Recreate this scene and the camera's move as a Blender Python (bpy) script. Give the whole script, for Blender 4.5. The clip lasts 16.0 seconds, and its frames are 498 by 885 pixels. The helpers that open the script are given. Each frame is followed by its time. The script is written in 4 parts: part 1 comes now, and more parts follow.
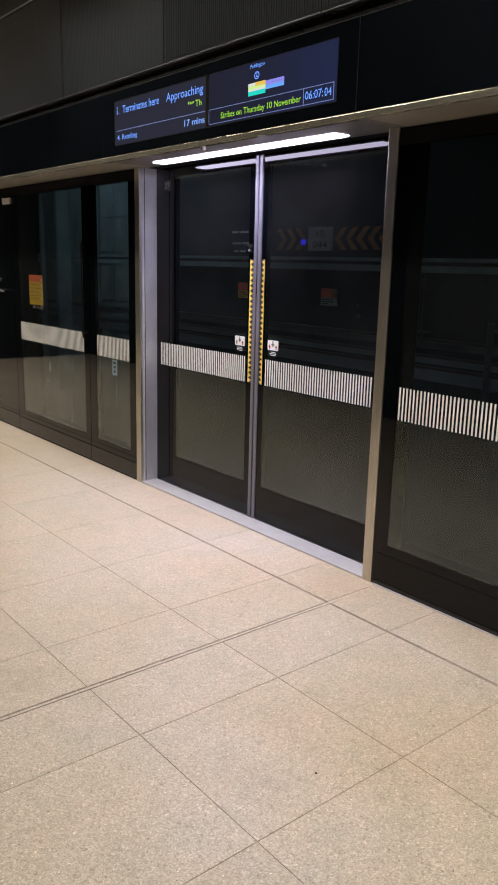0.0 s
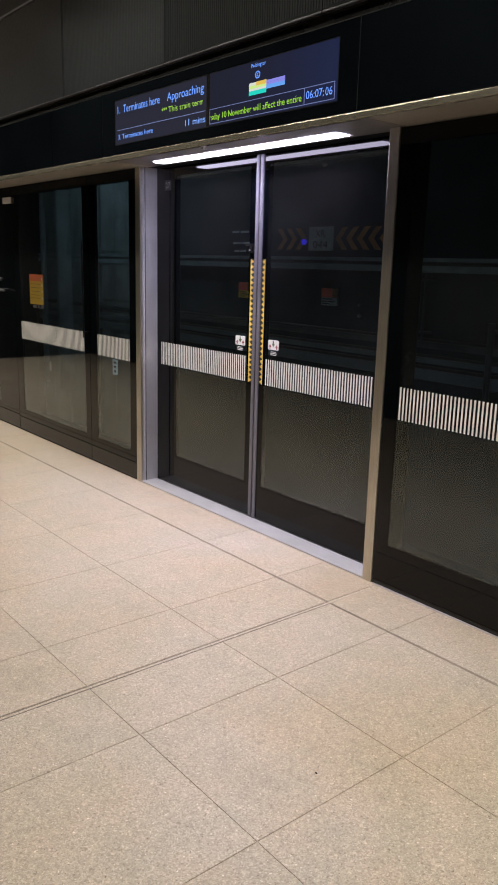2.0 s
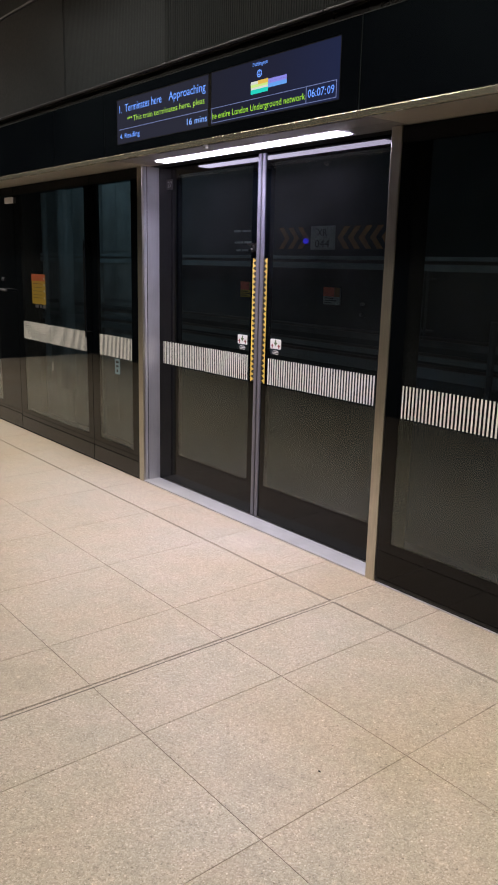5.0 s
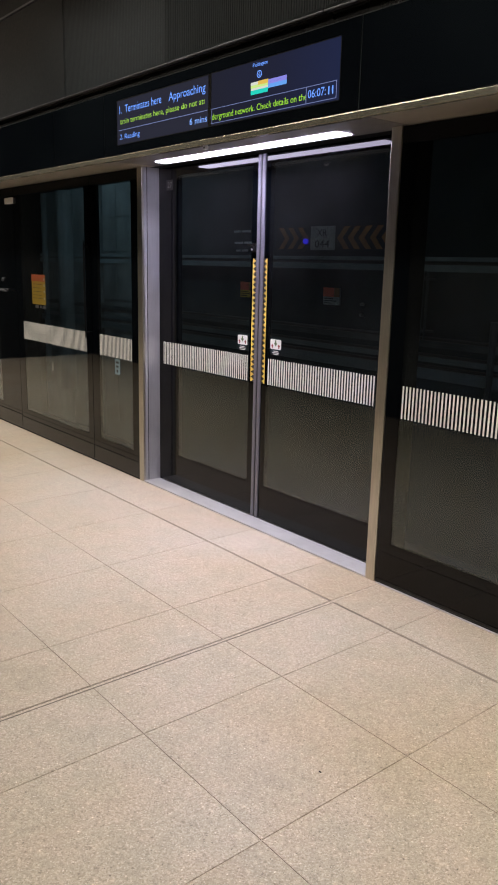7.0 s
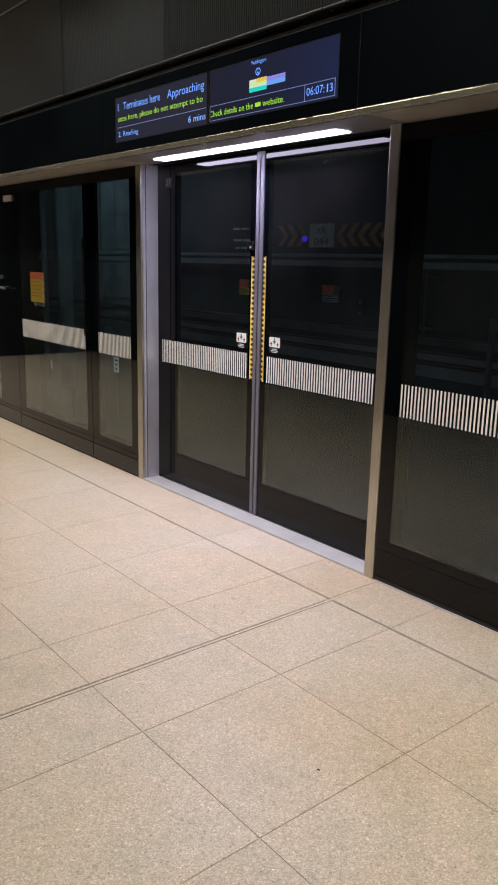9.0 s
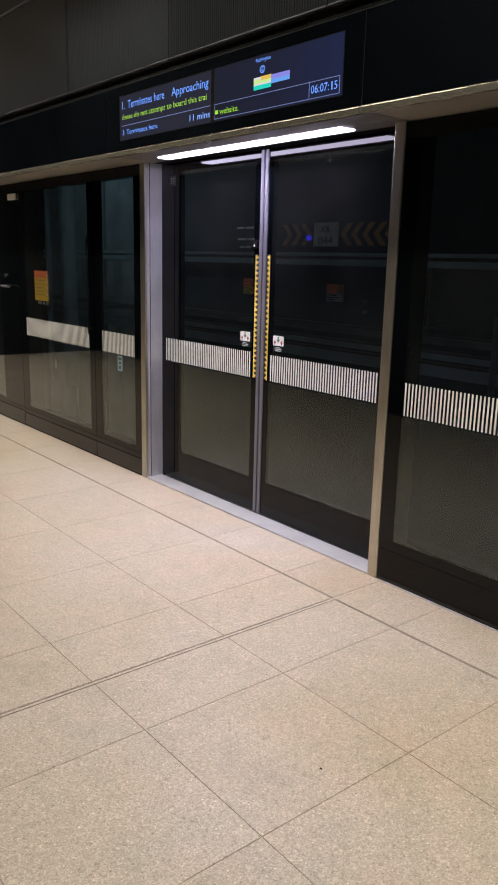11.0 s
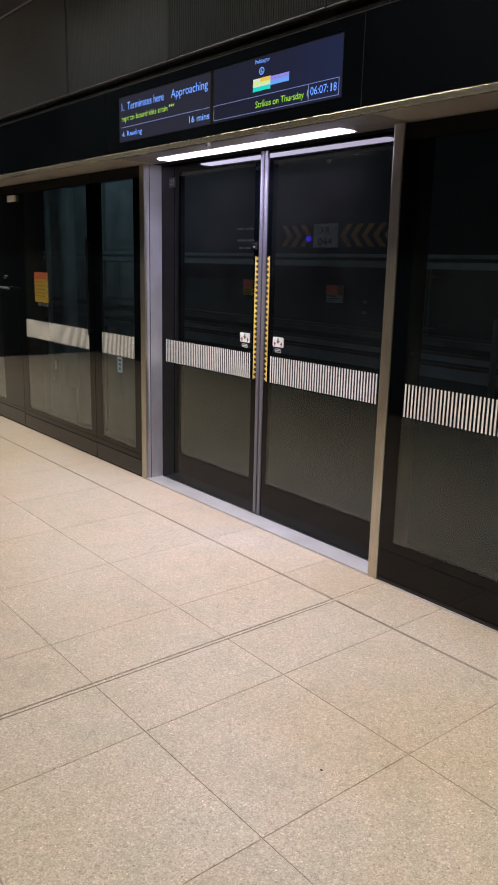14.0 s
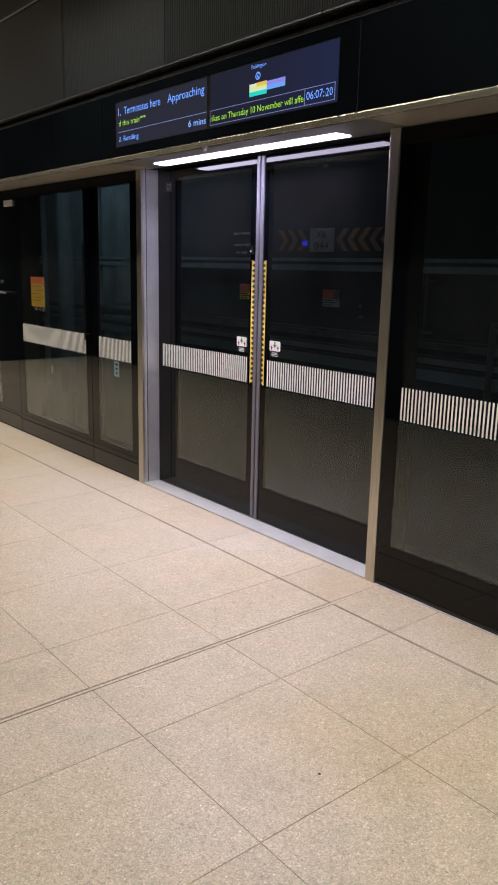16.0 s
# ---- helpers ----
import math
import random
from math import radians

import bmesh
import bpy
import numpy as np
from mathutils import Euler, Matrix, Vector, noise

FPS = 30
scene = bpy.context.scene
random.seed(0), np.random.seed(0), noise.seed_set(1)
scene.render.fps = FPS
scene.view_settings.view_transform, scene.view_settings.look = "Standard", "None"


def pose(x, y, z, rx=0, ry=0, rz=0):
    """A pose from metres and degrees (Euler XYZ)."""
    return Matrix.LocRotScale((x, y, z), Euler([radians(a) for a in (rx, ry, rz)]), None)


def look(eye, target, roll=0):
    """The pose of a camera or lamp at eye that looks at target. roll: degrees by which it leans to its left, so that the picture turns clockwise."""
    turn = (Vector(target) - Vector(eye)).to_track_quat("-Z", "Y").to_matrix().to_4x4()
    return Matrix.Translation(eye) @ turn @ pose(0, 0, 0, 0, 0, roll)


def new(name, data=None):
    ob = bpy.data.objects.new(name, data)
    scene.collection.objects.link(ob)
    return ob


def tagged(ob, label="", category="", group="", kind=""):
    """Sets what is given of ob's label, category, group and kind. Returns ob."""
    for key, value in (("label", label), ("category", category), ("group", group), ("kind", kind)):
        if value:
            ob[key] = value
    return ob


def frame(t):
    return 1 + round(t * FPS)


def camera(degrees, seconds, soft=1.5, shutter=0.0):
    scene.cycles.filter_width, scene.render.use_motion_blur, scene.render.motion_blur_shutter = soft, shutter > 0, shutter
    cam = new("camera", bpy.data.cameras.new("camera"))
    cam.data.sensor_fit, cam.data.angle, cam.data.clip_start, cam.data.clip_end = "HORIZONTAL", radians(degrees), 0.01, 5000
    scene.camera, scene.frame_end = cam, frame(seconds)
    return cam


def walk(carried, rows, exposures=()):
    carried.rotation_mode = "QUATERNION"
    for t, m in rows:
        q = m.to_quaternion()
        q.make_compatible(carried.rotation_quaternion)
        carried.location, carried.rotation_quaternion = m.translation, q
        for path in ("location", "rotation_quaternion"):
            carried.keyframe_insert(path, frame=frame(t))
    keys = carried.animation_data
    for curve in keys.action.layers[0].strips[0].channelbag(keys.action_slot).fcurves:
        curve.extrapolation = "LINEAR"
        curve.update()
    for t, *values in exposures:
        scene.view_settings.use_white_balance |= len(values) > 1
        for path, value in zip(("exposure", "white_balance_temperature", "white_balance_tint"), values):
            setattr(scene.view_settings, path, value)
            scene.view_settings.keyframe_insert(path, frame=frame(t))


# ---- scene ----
cam = camera(35.936, 16.0, soft=1.9)


def gaze(x, y, z, yaw, pitch, roll):
    """A camera pose from its place and its heading, pitch and lean in degrees."""
    a, b = radians(yaw), radians(pitch)
    way = Vector((-math.sin(a) * math.cos(b), math.cos(a) * math.cos(b), math.sin(b)))
    eye = Vector((x, y, z))
    return look(eye, eye + way, roll)


PATH = [
    (0.0, 4.5822, -2.7407, 1.5200, 50.596, -13.023, 1.427),
    (0.5, 4.5832, -2.7401, 1.5162, 50.610, -12.946, 1.400),
    (1.0, 4.5824, -2.7411, 1.5195, 50.593, -12.954, 1.435),
    (1.5, 4.5804, -2.7393, 1.5175, 50.598, -12.994, 1.447),
    (2.0, 4.5806, -2.7394, 1.5182, 50.621, -13.029, 1.492),
    (2.5, 4.5803, -2.7409, 1.5199, 50.606, -13.088, 1.379),
    (3.0, 4.5791, -2.7395, 1.5180, 50.733, -13.142, 1.329),
    (3.5, 4.5799, -2.7412, 1.5151, 50.781, -13.098, 1.339),
    (4.0, 4.5804, -2.7415, 1.5154, 50.772, -13.049, 1.384),
    (6.5, 4.5802, -2.7417, 1.5146, 50.799, -13.090, 1.249),
    (7.0, 4.5798, -2.7430, 1.5166, 50.771, -13.053, 1.312),
    (7.5, 4.5807, -2.7404, 1.5197, 50.815, -13.094, 1.248),
    (8.0, 4.5792, -2.7409, 1.5155, 50.832, -13.119, 1.321),
    (8.5, 4.5819, -2.7427, 1.5187, 50.745, -13.224, 1.258),
    (9.0, 4.5810, -2.7409, 1.5200, 50.709, -13.249, 1.300),
    (11.5, 4.5786, -2.7366, 1.5124, 51.029, -13.291, 1.390),
    (12.0, 4.5795, -2.7383, 1.5121, 50.787, -13.154, 1.410),
    (12.5, 4.5807, -2.7400, 1.5162, 50.722, -13.176, 1.415),
    (13.0, 4.5810, -2.7390, 1.5186, 50.768, -13.236, 1.303),
    (13.5, 4.5799, -2.7387, 1.5156, 50.858, -13.246, 1.379),
    (14.0, 4.5798, -2.7368, 1.5158, 51.008, -13.219, 1.284),
    (14.5, 4.5810, -2.7398, 1.5161, 51.006, -13.133, 1.108),
    (15.0, 4.5806, -2.7384, 1.5134, 50.940, -12.994, 1.100),
    (15.5, 4.5809, -2.7393, 1.5175, 50.816, -12.950, 1.152),
    (16.0, 4.5802, -2.7391, 1.5135, 50.762, -12.888, 1.229),
]
EXPOSURES = [(0.0, -0.05), (0.5, -0.05), (1.5, -0.13), (11.0, -0.13), (12.0, -0.09), (12.5, -0.03), (13.0, -0.10), (14.0, -0.08), (15.0, -0.07), (16.0, -0.08)]
walk(cam, [(t, gaze(*p)) for t, *p in PATH], EXPOSURES)

# ---- light ----
world = bpy.data.worlds.new("world")
scene.world = world
world.use_nodes = True
world.node_tree.nodes["Background"].inputs[0].default_value = (0.02, 0.022, 0.025, 1)
world.node_tree.nodes["Background"].inputs[1].default_value = 0.1


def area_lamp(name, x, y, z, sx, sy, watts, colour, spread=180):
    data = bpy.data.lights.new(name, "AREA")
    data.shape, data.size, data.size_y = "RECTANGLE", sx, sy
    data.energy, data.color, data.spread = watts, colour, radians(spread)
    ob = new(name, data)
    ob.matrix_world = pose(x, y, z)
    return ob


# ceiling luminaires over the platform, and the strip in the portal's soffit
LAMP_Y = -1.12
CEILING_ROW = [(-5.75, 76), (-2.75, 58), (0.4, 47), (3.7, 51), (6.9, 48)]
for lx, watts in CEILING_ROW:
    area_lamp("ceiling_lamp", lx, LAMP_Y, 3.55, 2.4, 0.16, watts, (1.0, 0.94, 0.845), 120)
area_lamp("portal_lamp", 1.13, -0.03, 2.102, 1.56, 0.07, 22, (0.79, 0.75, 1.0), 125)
# unseen fill, added to brighten the far side of the tunnel
area_lamp("tunnel_fill_lamp", -5.3, 2.1, 3.4, 2.4, 0.12, 19.0, (0.64, 0.89, 1.0))


# ---- materials ----
def material(name, colour, rough=0.5, metal=0.0, spec=0.5):
    m = bpy.data.materials.new(name)
    m.use_nodes = True
    b = m.node_tree.nodes["Principled BSDF"]
    b.inputs["Base Color"].default_value = (*colour, 1)
    b.inputs["Roughness"].default_value = rough
    b.inputs["Metallic"].default_value = metal
    b.inputs["Specular IOR Level"].default_value = spec
    return m


def node(m, kind, **inputs):
    n = m.node_tree.nodes.new(kind)
    for key, value in inputs.items():
        n.inputs[key.replace("_", " ")].default_value = value
    return n


def join(m, a, out, b, into):
    m.node_tree.links.new(a.outputs[out], b.inputs[into])


def principled(m):
    return m.node_tree.nodes["Principled BSDF"]


def coords(m, scale=(1, 1, 1), space="Object"):
    tc = node(m, "ShaderNodeTexCoord")
    mp = node(m, "ShaderNodeMapping")
    mp.inputs["Scale"].default_value = scale
    join(m, tc, space, mp, "Vector")
    return mp


def ramp(m, stops):
    r = node(m, "ShaderNodeValToRGB")
    e = r.color_ramp.elements
    while len(e) < len(stops):
        e.new(0.5)
    for el, (p, c) in zip(e, stops):
        el.position = p
        el.color = (*c, 1) if len(c) == 3 else c
    return r


def mixer(m, mode, factor):
    n = node(m, "ShaderNodeMix")
    n.data_type, n.blend_type = "RGBA", mode
    n.inputs[0].default_value = factor
    return n


def worn(m, dark, light, scale=3.0, stretch=(1, 1, 1), rough=(0.3, 0.5), bump=0.0, fine=60.0):
    """Colour and gloss that vary at two scales, with fine relief."""
    b = principled(m)
    mp = coords(m, stretch)
    big = node(m, "ShaderNodeTexNoise", Scale=scale, Detail=5.0)
    small = node(m, "ShaderNodeTexNoise", Scale=fine, Detail=3.0)
    join(m, mp, "Vector", big, "Vector")
    join(m, mp, "Vector", small, "Vector")
    r = ramp(m, [(0.35, dark), (0.68, light)])
    join(m, big, "Fac", r, "Fac")
    mx = mixer(m, "OVERLAY", 0.25)
    join(m, r, "Color", mx, 6)
    join(m, small, "Fac", mx, 7)
    join(m, mx, 2, b, "Base Color")
    rr = node(m, "ShaderNodeMapRange", To_Min=rough[0], To_Max=rough[1])
    join(m, small, "Fac", rr, "Value")
    join(m, rr, "Result", b, "Roughness")
    if bump:
        bp = node(m, "ShaderNodeBump", Strength=bump, Distance=0.002)
        join(m, small, "Fac", bp, "Height")
        join(m, bp, "Normal", b, "Normal")
    return m


def emitter(name, colour, strength, spec=0.5):
    m = bpy.data.materials.new(name)
    m.use_nodes = True
    b = principled(m)
    b.inputs["Specular IOR Level"].default_value = spec
    b.inputs["Base Color"].default_value = (0.002, 0.002, 0.003, 1)
    b.inputs["Roughness"].default_value = 0.25
    b.inputs["Emission Color"].default_value = (*colour, 1)
    b.inputs["Emission Strength"].default_value = strength
    return m


def terrazzo():
    """Honed buff terrazzo: pale and dark chips in a sandy ground, soft stains."""
    m = material("terrazzo", (0.5, 0.45, 0.38), 0.42)
    b = principled(m)
    geo = node(m, "ShaderNodeNewGeometry")
    chips = node(m, "ShaderNodeTexVoronoi", Scale=265.0)
    coarse = node(m, "ShaderNodeTexVoronoi", Scale=120.0)
    stain = node(m, "ShaderNodeTexNoise", Scale=1.1, Detail=4.0)
    blotch = node(m, "ShaderNodeTexNoise", Scale=6.0, Detail=9.0, Roughness=0.62)
    for n in (chips, coarse, stain, blotch):
        join(m, geo, "Position", n, "Vector")
    c1 = ramp(m, [(0.0, (0.12, 0.098, 0.078)), (0.10, (0.30, 0.254, 0.206)), (0.36, (0.405, 0.348, 0.286)), (0.66, (0.465, 0.405, 0.335)), (0.90, (0.57, 0.51, 0.435)), (1.0, (0.86, 0.81, 0.73))])
    join(m, chips, "Color", c1, "Fac")
    c2 = ramp(m, [(0.0, (0.66, 0.63, 0.60)), (0.16, (0.93, 0.92, 0.905)), (0.80, (1.0, 1.0, 1.0)), (1.0, (1.26, 1.25, 1.23))])
    join(m, coarse, "Color", c2, "Fac")
    m1 = mixer(m, "MULTIPLY", 1.0)
    join(m, c1, "Color", m1, 6)
    join(m, c2, "Color", m1, 7)
    c3 = ramp(m, [(0.32, (0.94, 0.885, 0.79)), (0.5, (0.99, 0.965, 0.93)), (0.7, (1.0, 1.01, 1.03))])
    join(m, stain, "Fac", c3, "Fac")
    m2 = mixer(m, "MULTIPLY", 1.0)
    join(m, m1, 2, m2, 6)
    join(m, c3, "Color", m2, 7)
    c4 = ramp(m, [(0.30, (0.90, 0.905, 0.88)), (0.46, (0.985, 0.985, 0.96)), (0.56, (1.03, 1.0, 0.985)), (0.70, (1.07, 1.05, 1.05))])
    join(m, blotch, "Fac", c4, "Fac")
    m3 = mixer(m, "MULTIPLY", 1.0)
    join(m, m2, 2, m3, 6)
    join(m, c4, "Color", m3, 7)
    info = node(m, "ShaderNodeObjectInfo")
    tint = ramp(m, [(0.0, (0.96, 0.95, 0.93)), (1.0, (1.03, 1.03, 1.03))])
    join(m, info, "Random", tint, "Fac")
    m4 = mixer(m, "MULTIPLY", 1.0)
    join(m, m3, 2, m4, 6)
    join(m, tint, "Color", m4, 7)
    join(m, m4, 2, b, "Base Color")
    rr = node(m, "ShaderNodeMapRange", To_Min=0.34, To_Max=0.52)
    join(m, blotch, "Fac", rr, "Value")
    join(m, rr, "Result", b, "Roughness")
    bp = node(m, "ShaderNodeBump", Strength=0.12, Distance=0.001)
    join(m, chips, "Distance", bp, "Height")
    join(m, bp, "Normal", b, "Normal")
    return m


def brushed(name, colour, along=(1, 1, 60), rough=(0.22, 0.4), metal=1.0, streak=0.85, relief=0.08):
    """Brushed steel: fine streaks along the grain, smudges across it."""
    m = material(name, colour, 0.3, metal)
    b = principled(m)
    mp = coords(m, along)
    grain = node(m, "ShaderNodeTexNoise", Scale=14.0, Detail=4.0)
    join(m, mp, "Vector", grain, "Vector")
    smudge = node(m, "ShaderNodeTexNoise", Scale=4.0, Detail=4.0)
    tc = coords(m)
    join(m, tc, "Vector", smudge, "Vector")
    rr = node(m, "ShaderNodeMapRange", To_Min=rough[0], To_Max=rough[1])
    join(m, grain, "Fac", rr, "Value")
    join(m, rr, "Result", b, "Roughness")
    r = ramp(m, [(0.3, tuple(c * 0.8 for c in colour)), (0.7, colour)])
    join(m, smudge, "Fac", r, "Fac")
    lines = ramp(m, [(0.38, (streak, streak, streak)), (0.62, (1.0, 1.0, 1.0))])
    join(m, grain, "Fac", lines, "Fac")
    mx = mixer(m, "MULTIPLY", 1.0)
    join(m, r, "Color", mx, 6)
    join(m, lines, "Color", mx, 7)
    join(m, mx, 2, b, "Base Color")
    bp = node(m, "ShaderNodeBump", Strength=relief, Distance=0.001)
    join(m, grain, "Fac", bp, "Height")
    join(m, bp, "Normal", b, "Normal")
    return m


def clear_glass(name, tint):
    m = material(name, tint, 0.0)
    b = principled(m)
    b.inputs["Transmission Weight"].default_value = 1.0
    b.inputs["IOR"].default_value = 1.56
    b.inputs["Specular Tint"].default_value = (0.94, 1.0, 0.89, 1)
    dust = node(m, "ShaderNodeBsdfDiffuse", Color=(0.6, 0.6, 0.6, 1))
    n = node(m, "ShaderNodeTexNoise", Scale=1.6, Detail=9.0, Roughness=0.65)
    tc = coords(m)
    join(m, tc, "Vector", n, "Vector")
    rr = node(m, "ShaderNodeMapRange", From_Min=0.35, From_Max=0.75, To_Min=0.0008, To_Max=0.0065)
    join(m, n, "Fac", rr, "Value")
    mx = node(m, "ShaderNodeMixShader")
    join(m, rr, "Result", mx, 0)
    join(m, b, "BSDF", mx, 1)
    join(m, dust, "BSDF", mx, 2)
    out = m.node_tree.nodes["Material Output"]
    join(m, mx, "Shader", out, "Surface")
    return m


TERRAZZO = terrazzo()
GROUT = worn(material("grout", (0.36, 0.30, 0.24), 0.8), (0.29, 0.24, 0.185), (0.56, 0.485, 0.405), 1.6, rough=(0.7, 0.9))
STEEL = brushed("brushed_steel", (0.65, 0.61, 0.51), (60, 60, 0.6), (0.30, 0.46), 1.0, 0.80)
# the post steel again, cooler and less metallic so the reveal looks lit
LIT_REVEAL_STEEL = brushed("lit_reveal_steel", (0.62, 0.61, 0.62), (60, 60, 0.6), (0.34, 0.5), 0.72, 0.86)
# the soffit steel again, the portal's shade put into a darker colour
SHADED_SOFFIT_STEEL = brushed("shaded_soffit_steel", (0.34, 0.315, 0.30), (1, 60, 60), (0.3, 0.5), 0.75)
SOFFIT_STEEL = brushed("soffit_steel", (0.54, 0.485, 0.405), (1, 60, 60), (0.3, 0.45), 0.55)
LIP_STEEL = brushed("lip_steel", (0.50, 0.46, 0.36), (0.6, 3, 3), (0.25, 0.28), 0.78, 0.97, 0.0)
ALUMINIUM = brushed("threshold_aluminium", (0.66, 0.65, 0.65), (1, 60, 60), (0.35, 0.6), 0.6, 0.8)
DOOR_EDGE = brushed("door_edge_metal", (0.22, 0.21, 0.25), (60, 60, 1), (0.42, 0.6), 0.4)
SEAL = worn(material("grey_door_seal", (0.05, 0.05, 0.055), 0.6), (0.075, 0.072, 0.08), (0.10, 0.096, 0.106), 6.0, rough=(0.5, 0.7))
EDGE_METAL = brushed("edge_profile", (0.20, 0.20, 0.22), (60, 60, 1), (0.4, 0.55))
FRIT = worn(material("black_enamelled_glass", (0.003, 0.004, 0.006), 0.05, 0.0, 0.26), (0.0010, 0.0015, 0.0022), (0.0018, 0.0025, 0.0034), 2.0, rough=(0.02, 0.06))
KICK = worn(material("black_kick_rail", (0.012, 0.012, 0.012), 0.25, 0.0, 0.35), (0.009, 0.009, 0.009), (0.017, 0.016, 0.015), 5.0, rough=(0.12, 0.3))
for coated in (FRIT, KICK):
    principled(coated).inputs["Specular Tint"].default_value = (1.0, 0.97, 0.93, 1)
GLASS = clear_glass("screen_glass", (0.50, 0.58, 0.62))
RUBBER = worn(material("black_rubber", (0.015, 0.015, 0.016), 0.6), (0.011, 0.011, 0.012), (0.02, 0.02, 0.02), 6.0, rough=(0.5, 0.7))
FASCIA = worn(material("fascia_glass", (0.003, 0.004, 0.006), 0.1, 0.0, 0.3), (0.0025, 0.0035, 0.005), (0.004, 0.0055, 0.007), 2.0, rough=(0.06, 0.14))
CLADDING = worn(material("cladding", (0.012, 0.012, 0.0115), 0.55, 0.0, 0.3), (0.0060, 0.0081, 0.0092), (0.0098, 0.0129, 0.0145), 2.0, rough=(0.45, 0.65))
BAND = worn(material("cream_print", (0.86, 0.85, 0.80), 0.5), (0.82, 0.81, 0.76), (0.88, 0.87, 0.83), 5.0, rough=(0.4, 0.6))
YELLOW = worn(material("hazard_yellow", (0.80, 0.55, 0.11), 0.5), (0.74, 0.50, 0.09), (0.84, 0.60, 0.13), 6.0, rough=(0.4, 0.6))
BLACK_PRINT = material("black_print", (0.012, 0.011, 0.011), 0.5)
WHITE_PRINT = worn(material("white_print", (0.8, 0.8, 0.79), 0.45), (0.74, 0.74, 0.73), (0.82, 0.82, 0.81), 8.0, rough=(0.4, 0.55))
RED_PRINT = material("red_print", (0.26, 0.03, 0.035), 0.5)
ORANGE_PRINT = material("orange_print", (0.23, 0.045, 0.014), 0.5)
GREEN_PRINT = material("green_print", (0.10, 0.15, 0.07), 0.5)
DIM_PRINT = material("dim_white_print", (0.26, 0.26, 0.27), 0.5)
PLATE_GREY = material("plate_grey", (0.014, 0.014, 0.016), 0.4)
NOTICE_YELLOW = material("notice_yellow", (0.21, 0.135, 0.008), 0.5)
GREY_PRINT = material("grey_print", (0.04, 0.04, 0.045), 0.5)
# tunnel sign colours, with the dim tunnel light put into darker tones
DIMMED_WHITE = worn(material("dimmed_white", (0.42, 0.42, 0.42), 0.6), (0.34, 0.34, 0.34), (0.52, 0.52, 0.51), 6.0, rough=(0.5, 0.7))
DIMMED_ORANGE = worn(material("dimmed_orange", (0.32, 0.15, 0.04), 0.6), (0.32, 0.14, 0.04), (0.52, 0.24, 0.06), 6.0, rough=(0.5, 0.7))
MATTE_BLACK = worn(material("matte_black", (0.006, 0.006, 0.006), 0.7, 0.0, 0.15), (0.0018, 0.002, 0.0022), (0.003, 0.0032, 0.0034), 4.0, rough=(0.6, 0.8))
JOINT_GREY = worn(material("joint_grey", (0.035, 0.04, 0.042), 0.5), (0.010, 0.012, 0.013), (0.019, 0.022, 0.024), 5.0, rough=(0.4, 0.6))
SIGN_RED = material("sign_red", (0.85, 0.16, 0.08), 0.5)
SIGN_YELLOW = material("sign_yellow", (0.8, 0.5, 0.04), 0.5)
BLUE_PRINT = material("pale_blue_print", (0.20, 0.30, 0.34), 0.5)
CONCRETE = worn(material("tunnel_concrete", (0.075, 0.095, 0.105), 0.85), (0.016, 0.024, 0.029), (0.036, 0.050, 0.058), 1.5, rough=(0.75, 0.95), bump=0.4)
TRAY = worn(material("galvanised_tray", (0.09, 0.115, 0.125), 0.55, 0.3), (0.045, 0.06, 0.07), (0.085, 0.11, 0.12), 3.0, rough=(0.35, 0.55))
CABLE = worn(material("cable_sheath", (0.03, 0.03, 0.032), 0.5), (0.02, 0.02, 0.022), (0.05, 0.05, 0.05), 5.0)
DARK_WALL = worn(material("dark_wall", (0.010, 0.014, 0.018), 0.6), (0.0032, 0.0052, 0.0068), (0.0052, 0.0080, 0.0102), 0.8, rough=(0.5, 0.7), bump=0.2)
LED = emitter("portal_led", (0.76, 0.72, 1.0), 22.0)
LAMP_FACE = emitter("lamp_diffuser", (1.0, 0.82, 0.64), 4.0)
TUNNEL_FILL = emitter("tunnel_fill_face", (0.62, 0.92, 1.0), 2.0)
SCREEN = emitter("display_backlight", (0.025, 0.026, 0.042), 1.0, 0.0)
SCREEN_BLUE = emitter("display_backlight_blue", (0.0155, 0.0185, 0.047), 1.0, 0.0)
# view-angle brightening painted into the emission, bluer towards the right
view_angle_ramp = ramp(SCREEN_BLUE, [(0.0, (0.017, 0.018, 0.031)), (0.55, (0.0165, 0.0185, 0.040)), (1.0, (0.0165, 0.022, 0.062))])
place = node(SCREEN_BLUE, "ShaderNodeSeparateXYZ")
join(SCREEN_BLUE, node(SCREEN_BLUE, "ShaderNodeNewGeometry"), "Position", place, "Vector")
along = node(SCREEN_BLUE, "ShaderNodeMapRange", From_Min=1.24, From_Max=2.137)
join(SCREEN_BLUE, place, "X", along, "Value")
join(SCREEN_BLUE, along, "Result", view_angle_ramp, "Fac")
join(SCREEN_BLUE, view_angle_ramp, "Color", principled(SCREEN_BLUE), "Emission Color")
INK_BLUE = emitter("display_blue", (0.15, 0.34, 1.0), 1.35)
INK_WHITE = emitter("display_white", (0.22, 0.42, 1.0), 1.3)
INK_GREEN = emitter("display_green", (0.40, 0.85, 0.05), 0.95)
INK_OLIVE = emitter("display_olive", (0.42, 0.78, 0.08), 0.95)
INK_LINE = emitter("display_line", (0.22, 0.27, 0.55), 0.9)
INK_PALE = emitter("display_pale", (0.75, 0.78, 0.70), 1.0)
